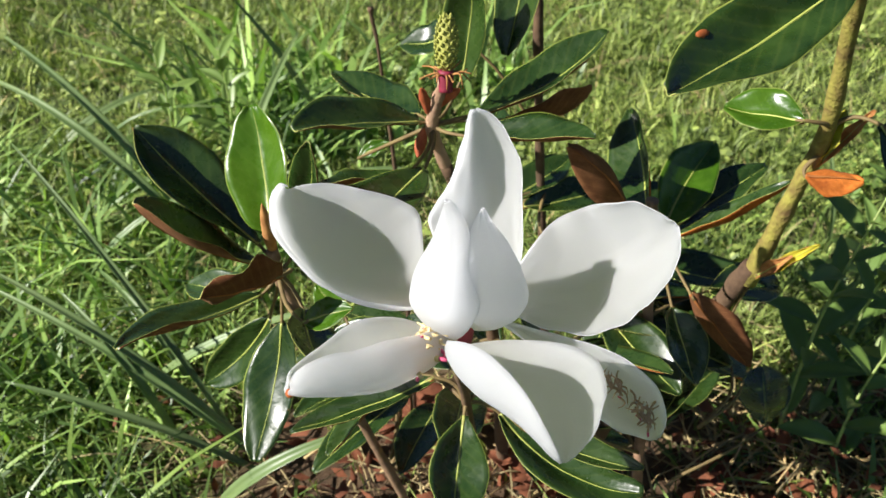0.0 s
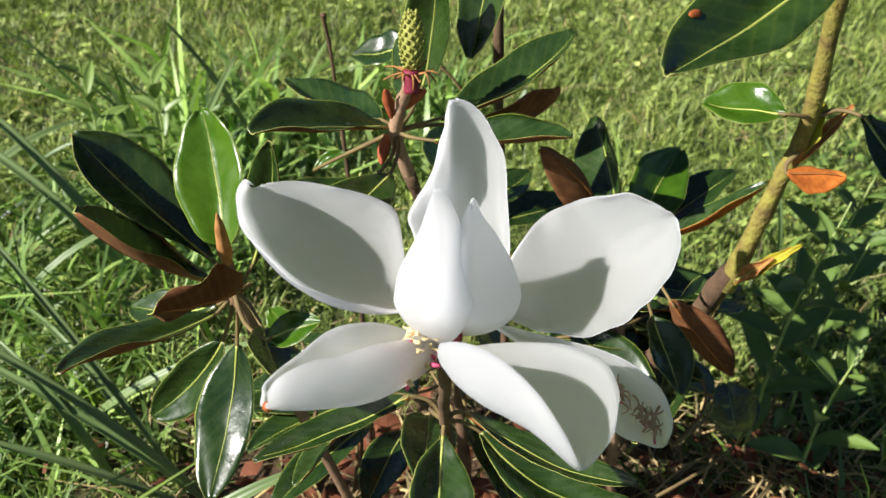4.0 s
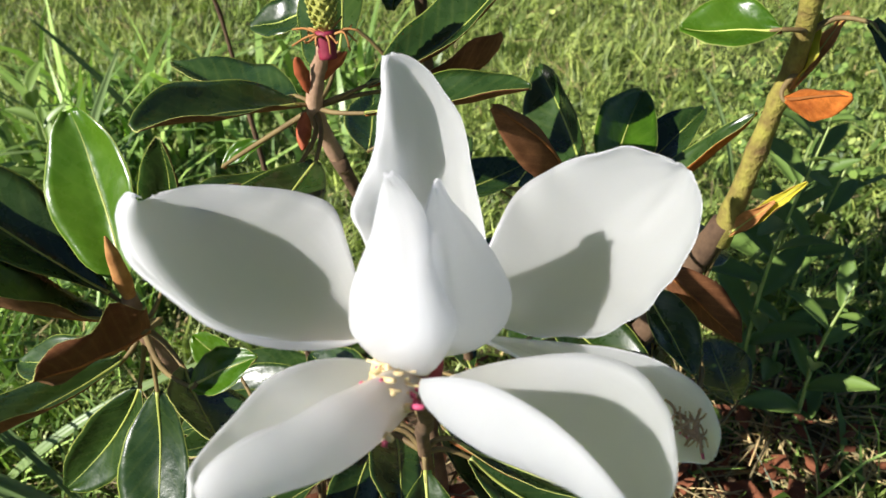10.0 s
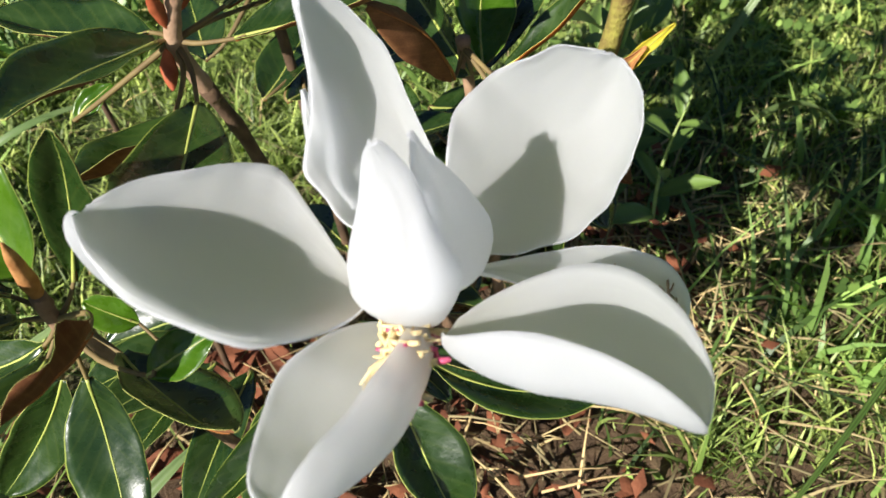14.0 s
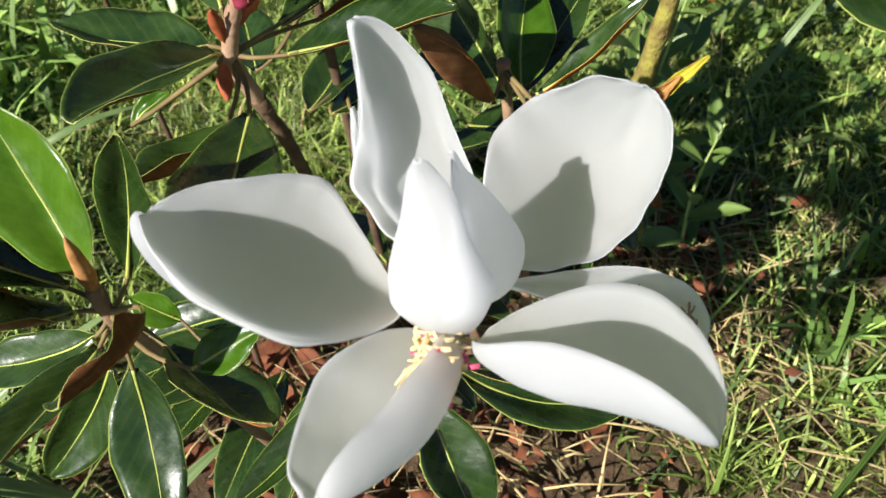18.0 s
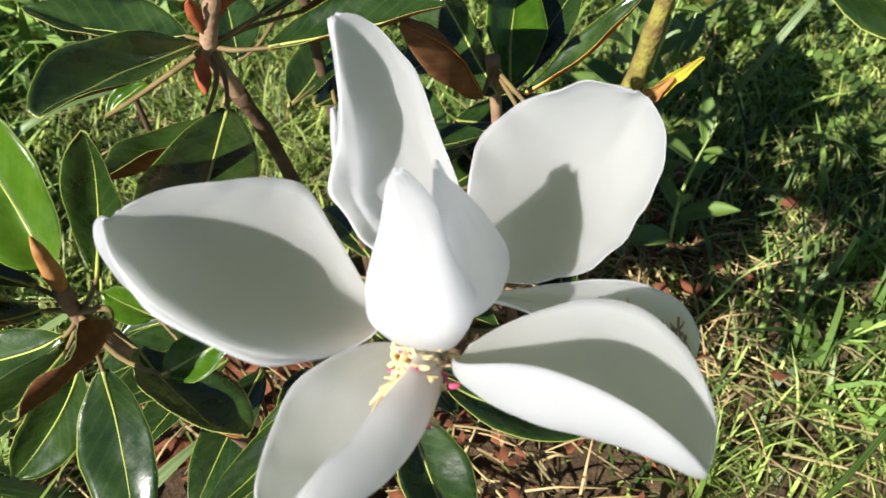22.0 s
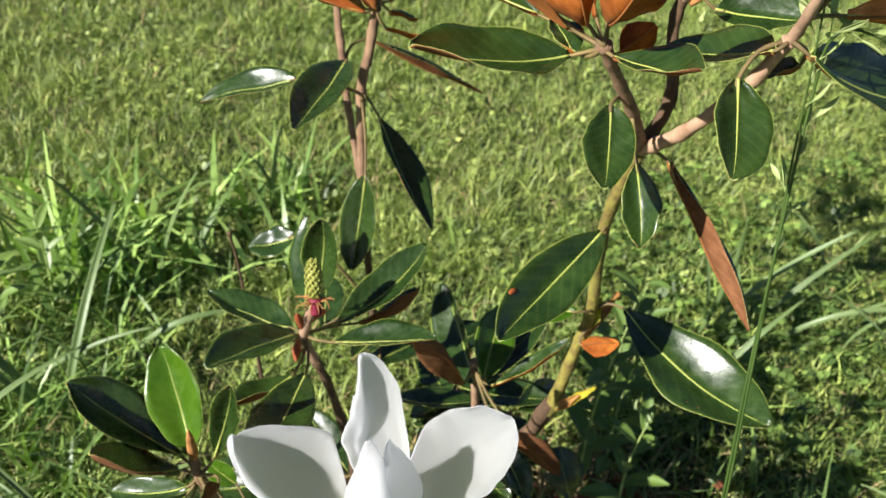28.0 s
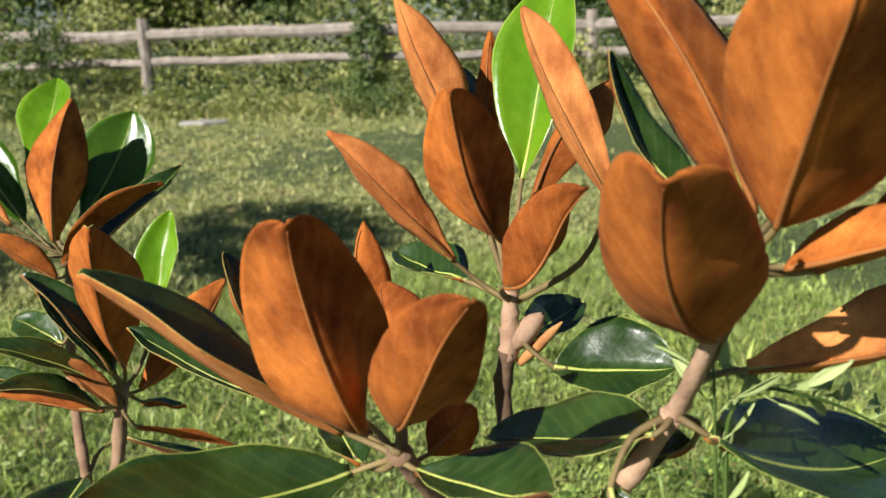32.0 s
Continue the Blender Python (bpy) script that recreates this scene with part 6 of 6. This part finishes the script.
def clover(name, n, x0, x1, y0, y1, size, seed, mat, label):
    """Small round weed leaves in threes, in patches."""
    rs = np.random.RandomState(seed)
    c = np.stack([x0 + (x1 - x0) * rs.rand(n), y0 + (y1 - y0) * rs.rand(n), 0.012 + 0.045 * rs.rand(n)], 1)
    c = c[np.array([noise.noise(Vector((x * 3, y * 3, seed))) > -0.02 for x, y, _ in c])]
    V, Fc = [], []
    for x, y, z in c:
        a0 = rs.rand() * 6.28
        tx, ty = 0.5 * rs.randn(2)
        for k in range(3):
            a = a0 + k * 2.09
            r = size * (0.6 + 0.6 * rs.rand())
            cx, cy = x + math.cos(a) * r, y + math.sin(a) * r
            b = len(V)
            for j in range(6):
                q = a + j * 1.047
                px, py = r * math.cos(q), r * math.sin(q) * 0.75
                V.append((cx + px, cy + py, z + tx * px + ty * py))
            Fc += [(b, b + 1 + j, b + 2 + j) for j in range(4)]
    return tagged(fast(name, V, Fc, mat), label, "weed", kind="stuff")


clover("clover", 2600, 0.45, 1.55, 0.45, 1.45, 0.006, 5, COARSE, "low round-leaved green weeds in the lawn")
clover("clover", 7000, -1.0, 1.6, 0.75, 2.6, 0.0045, 8, GRASS, "small round-leaved weeds all through the lawn")

# ---- fence, bank and far trees ----
FENCE_AT, ALONG = Vector((1.83, 12.93, 0)), Vector((0.905, -0.425, 0)).normalized()
fence = tagged(new("fence"), "weathered grey split-rail wooden fence with two rails", "fence")


def rough_beam(name, a, b, w, h, seed, parent):
    """A split rail: an uneven beam with chipped edges."""
    rnd = random.Random(seed)
    bm = bmesh.new()
    d = (b - a).normalized()
    s = d.cross(Vector((0, 0, 1)))
    s = s.normalized() if s.length > 0.1 else Vector((1, 0, 0))
    u = s.cross(d)
    rings = []
    for i in range(9):
        p = a.lerp(b, i / 8)
        ring = []
        for k in range(8):
            q = k * math.tau / 8 + 0.39
            ring.append(bm.verts.new(p + s * (w / 2 * math.cos(q) * rnd.uniform(0.85, 1.15)) + u * (h / 2 * math.sin(q) * rnd.uniform(0.88, 1.12)) + u * 0.012 * math.sin(i * 1.3 + seed)))
        rings.append(ring)
    for r, t in zip(rings, rings[1:]):
        for k in range(8):
            bm.faces.new((r[k], r[(k + 1) % 8], t[(k + 1) % 8], t[k]))
    bm.faces.new(rings[0][::-1])
    bm.faces.new(rings[-1])
    return part(name, bm, RAIL, parent, smooth=False)


for k in range(-4, 5):
    p = FENCE_AT + ALONG * (3.0 * k)
    rough_beam("post", p + Vector((0, 0, -0.1)), p + Vector((0, 0, 1.27 + 0.03 * math.sin(k * 5))), 0.17, 0.15, k + 20, fence)
    if k < 4:
        for z, t in ((1.06, 0.16), (0.70, 0.12)):
            rough_beam("rail", p + Vector((0, 0, z)), p + ALONG * 3.0 + Vector((0, 0, z + 0.02 * math.sin(k * 3 + z))), 0.10, t, k * 7 + int(z * 10), fence)


def foliage(name, centre, size, n, leaf_size, seed, mat, parent=None, label="", category="", kind=""):
    """A crown or bush of many small folded leaves, denser towards a lumpy skin."""
    rs = np.random.RandomState(seed)
    d = rs.randn(n, 3)
    d /= np.linalg.norm(d, axis=1, keepdims=True)
    lump = np.array([1 + 0.45 * noise.noise(Vector(q) * 1.7 + Vector((seed, 0, 0))) + 0.25 * noise.noise(Vector(q) * 4.5 + Vector((0, seed, 0))) for q in d])
    r = (0.35 + 0.65 * rs.rand(n) ** 0.4) * lump
    c = np.array(centre) + d * r[:, None] * np.array(size)
    c[:, 2] = np.maximum(c[:, 2], 0.02)
    a = rs.randn(n, 3)
    a /= np.linalg.norm(a, axis=1, keepdims=True)
    b = np.cross(a, rs.randn(n, 3))
    b /= np.linalg.norm(b, axis=1, keepdims=True)
    s = leaf_size * (0.6 + 0.8 * rs.rand(n))[:, None]
    nn = np.cross(a, b)
    V = np.stack([c - a * s, c + b * s * 0.4 + nn * s * 0.12, c + a * s, c - b * s * 0.4 + nn * s * 0.12], 1).reshape(-1, 3)
    F = (np.array([(0, 1, 2), (0, 2, 3)])[None] + (np.arange(n) * 4)[:, None, None]).reshape(-1, 3)
    ob = fast(name, V, F, mat, parent, label, smooth=False)
    return tagged(ob, label, category, kind=kind)


def far_tree(x, y, height, spread, seed, n, leaf_size, label):
    t = tagged(new("tree"), label, "tree", "trees behind the fence")
    rnd = random.Random(seed)
    top = Vector((x + rnd.uniform(-0.3, 0.3), y, height * 0.75))
    tube("trunk", [(x, y, -0.1), (x + rnd.uniform(-0.1, 0.1), y, height * 0.3), top], [height * 0.028, height * 0.02, height * 0.008], BARK, t, "", 6, 8)
    for k in range(5):
        z = height * (0.3 + 0.09 * k)
        a = k * 2.4 + seed
        e = Vector((x + math.cos(a) * spread * 0.7, y + math.sin(a) * spread * 0.7, z + height * 0.2))
        tube("limb", [Vector((x, y, z)), Vector((x, y, z)).lerp(e, 0.5) + Vector((0, 0, 0.1)), e], [height * 0.012, height * 0.008, height * 0.003], BARK, t, "", 4, 6)
    foliage("crown", (x, y, height * 0.62), (spread, spread, height * 0.42), n, leaf_size, seed, BUSH, t)
    return t


NORMAL = Vector((0.425, 0.905, 0))
for k in range(9):
    p = FENCE_AT + ALONG * (-11 + 3.3 * k) + NORMAL * (7.5 + 2.0 * math.sin(k * 2.1))
    far_tree(p.x, p.y, 5.5 + 1.2 * math.sin(k * 3.7), 2.6, k + 1, 9000, 0.12, "dense dark green tree behind the fence")


def bush(along, out, h, w, seed, n=1500, s=0.045, mat=None):
    p = FENCE_AT + ALONG * along + NORMAL * out
    return foliage("bush", (p.x, p.y, h * 0.45), (w, w * 0.8, h * 0.55), n, s, seed, mat or BUSH, None, "leafy green bush growing at the fence", "bush")


# lit copy of BUSH: sunlight on bushes and bank weeds is painted in
BUSHLIT = plain("bush_lit_green", (0.22, 0.24, 0.08), (0.42, 0.42, 0.17), 1.5, 0.55, 0.0, island=0.45, thru=0.25)
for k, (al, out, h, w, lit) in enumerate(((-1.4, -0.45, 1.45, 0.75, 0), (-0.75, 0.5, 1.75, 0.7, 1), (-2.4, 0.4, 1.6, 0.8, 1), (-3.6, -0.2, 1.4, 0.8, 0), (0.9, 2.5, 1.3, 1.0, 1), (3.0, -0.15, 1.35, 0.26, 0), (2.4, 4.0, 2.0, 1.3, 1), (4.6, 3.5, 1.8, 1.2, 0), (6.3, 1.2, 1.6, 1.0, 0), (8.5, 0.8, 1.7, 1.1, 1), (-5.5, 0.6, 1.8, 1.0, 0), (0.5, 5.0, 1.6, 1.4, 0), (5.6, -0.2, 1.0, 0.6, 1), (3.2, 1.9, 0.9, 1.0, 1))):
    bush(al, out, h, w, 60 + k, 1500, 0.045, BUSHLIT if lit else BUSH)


def bank():
    """Low weeds along the foot of the fence: short blades and soft leafy clumps of uneven height."""
    rs = np.random.RandomState(9)
    n = 9000
    al, out = -9 + 22 * rs.rand(n), -1.9 + 3.6 * rs.rand(n) ** 0.8
    xy = np.stack([FENCE_AT.x + ALONG.x * al + NORMAL.x * out, FENCE_AT.y + ALONG.y * al + NORMAL.y * out], 1)
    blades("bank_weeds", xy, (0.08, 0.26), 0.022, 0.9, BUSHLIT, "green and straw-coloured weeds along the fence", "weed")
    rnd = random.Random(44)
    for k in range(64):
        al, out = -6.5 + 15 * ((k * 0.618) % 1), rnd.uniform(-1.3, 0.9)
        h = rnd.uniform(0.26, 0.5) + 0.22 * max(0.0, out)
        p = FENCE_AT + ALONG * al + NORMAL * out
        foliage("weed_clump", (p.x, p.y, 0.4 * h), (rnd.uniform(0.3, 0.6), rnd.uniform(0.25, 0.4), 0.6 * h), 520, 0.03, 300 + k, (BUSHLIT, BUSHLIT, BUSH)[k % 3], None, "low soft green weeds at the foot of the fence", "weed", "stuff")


bank()
for k in range(8):
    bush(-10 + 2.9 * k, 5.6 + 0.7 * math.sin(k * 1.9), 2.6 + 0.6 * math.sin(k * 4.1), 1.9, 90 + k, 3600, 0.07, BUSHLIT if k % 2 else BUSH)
rs9 = np.random.RandomState(19)
al9, out9 = -9 + 22 * rs9.rand(1200), -1.4 + 3.0 * rs9.rand(1200)
blades("bank_straw", np.stack([FENCE_AT.x + ALONG.x * al9 + NORMAL.x * out9, FENCE_AT.y + ALONG.y * al9 + NORMAL.y * out9], 1), (0.12, 0.34), 0.014, 0.9, STRAW, "dry weed stems along the fence", "weed")
# saplings added beside the lawn, out of view, to cast shade across the grass
for x, y, ry, seed in ((-2.55, 2.95, 0.85, 77), (-4.25, 3.1, 1.1, 78)):
    shade = tagged(new("tree"), "unseen small leafy tree added beside the lawn to shade it", "tree")
    tube("trunk", [(x - 0.05, y - 0.05, -0.1), (x, y, 1.2), (x, y, 2.6)], [0.06, 0.045, 0.02], BARK, shade, "", 6, 8)
    foliage("crown", (x, y, 2.6), (0.36, ry, 0.4), 1500, 0.06, seed, BUSH, shade)


def slab(x, y, w, d, seed):
    """A flat weathered stone with a worn outline, sunk in the lawn."""
    rnd = random.Random(seed)
    bm = bmesh.new()
    ring = [(math.cos(a), math.sin(a), rnd.uniform(0.85, 1.1)) for a in (k * math.tau / 14 for k in range(14))]
    rows = [[bm.verts.new((x + c * w * r * f, y + s * d * r * f, z)) for c, s, r in ring] for f, z in ((1.0, -0.02), (1.0, 0.03), (0.93, 0.045))]
    for a, b in zip(rows, rows[1:]):
        for k in range(14):
            bm.faces.new((a[k], a[(k + 1) % 14], b[(k + 1) % 14], b[k]))
    bm.faces.new(rows[-1])
    return tagged(part("stone", bm, STONE, smooth=False), "pale flat stone lying in the far lawn", "stone")


STONE = plain("pale_stone", (0.30, 0.28, 0.25), (0.50, 0.47, 0.43), 14.0, 0.9, 0.5, 0.004)
slab(2.15, 10.9, 0.30, 0.22, 3)
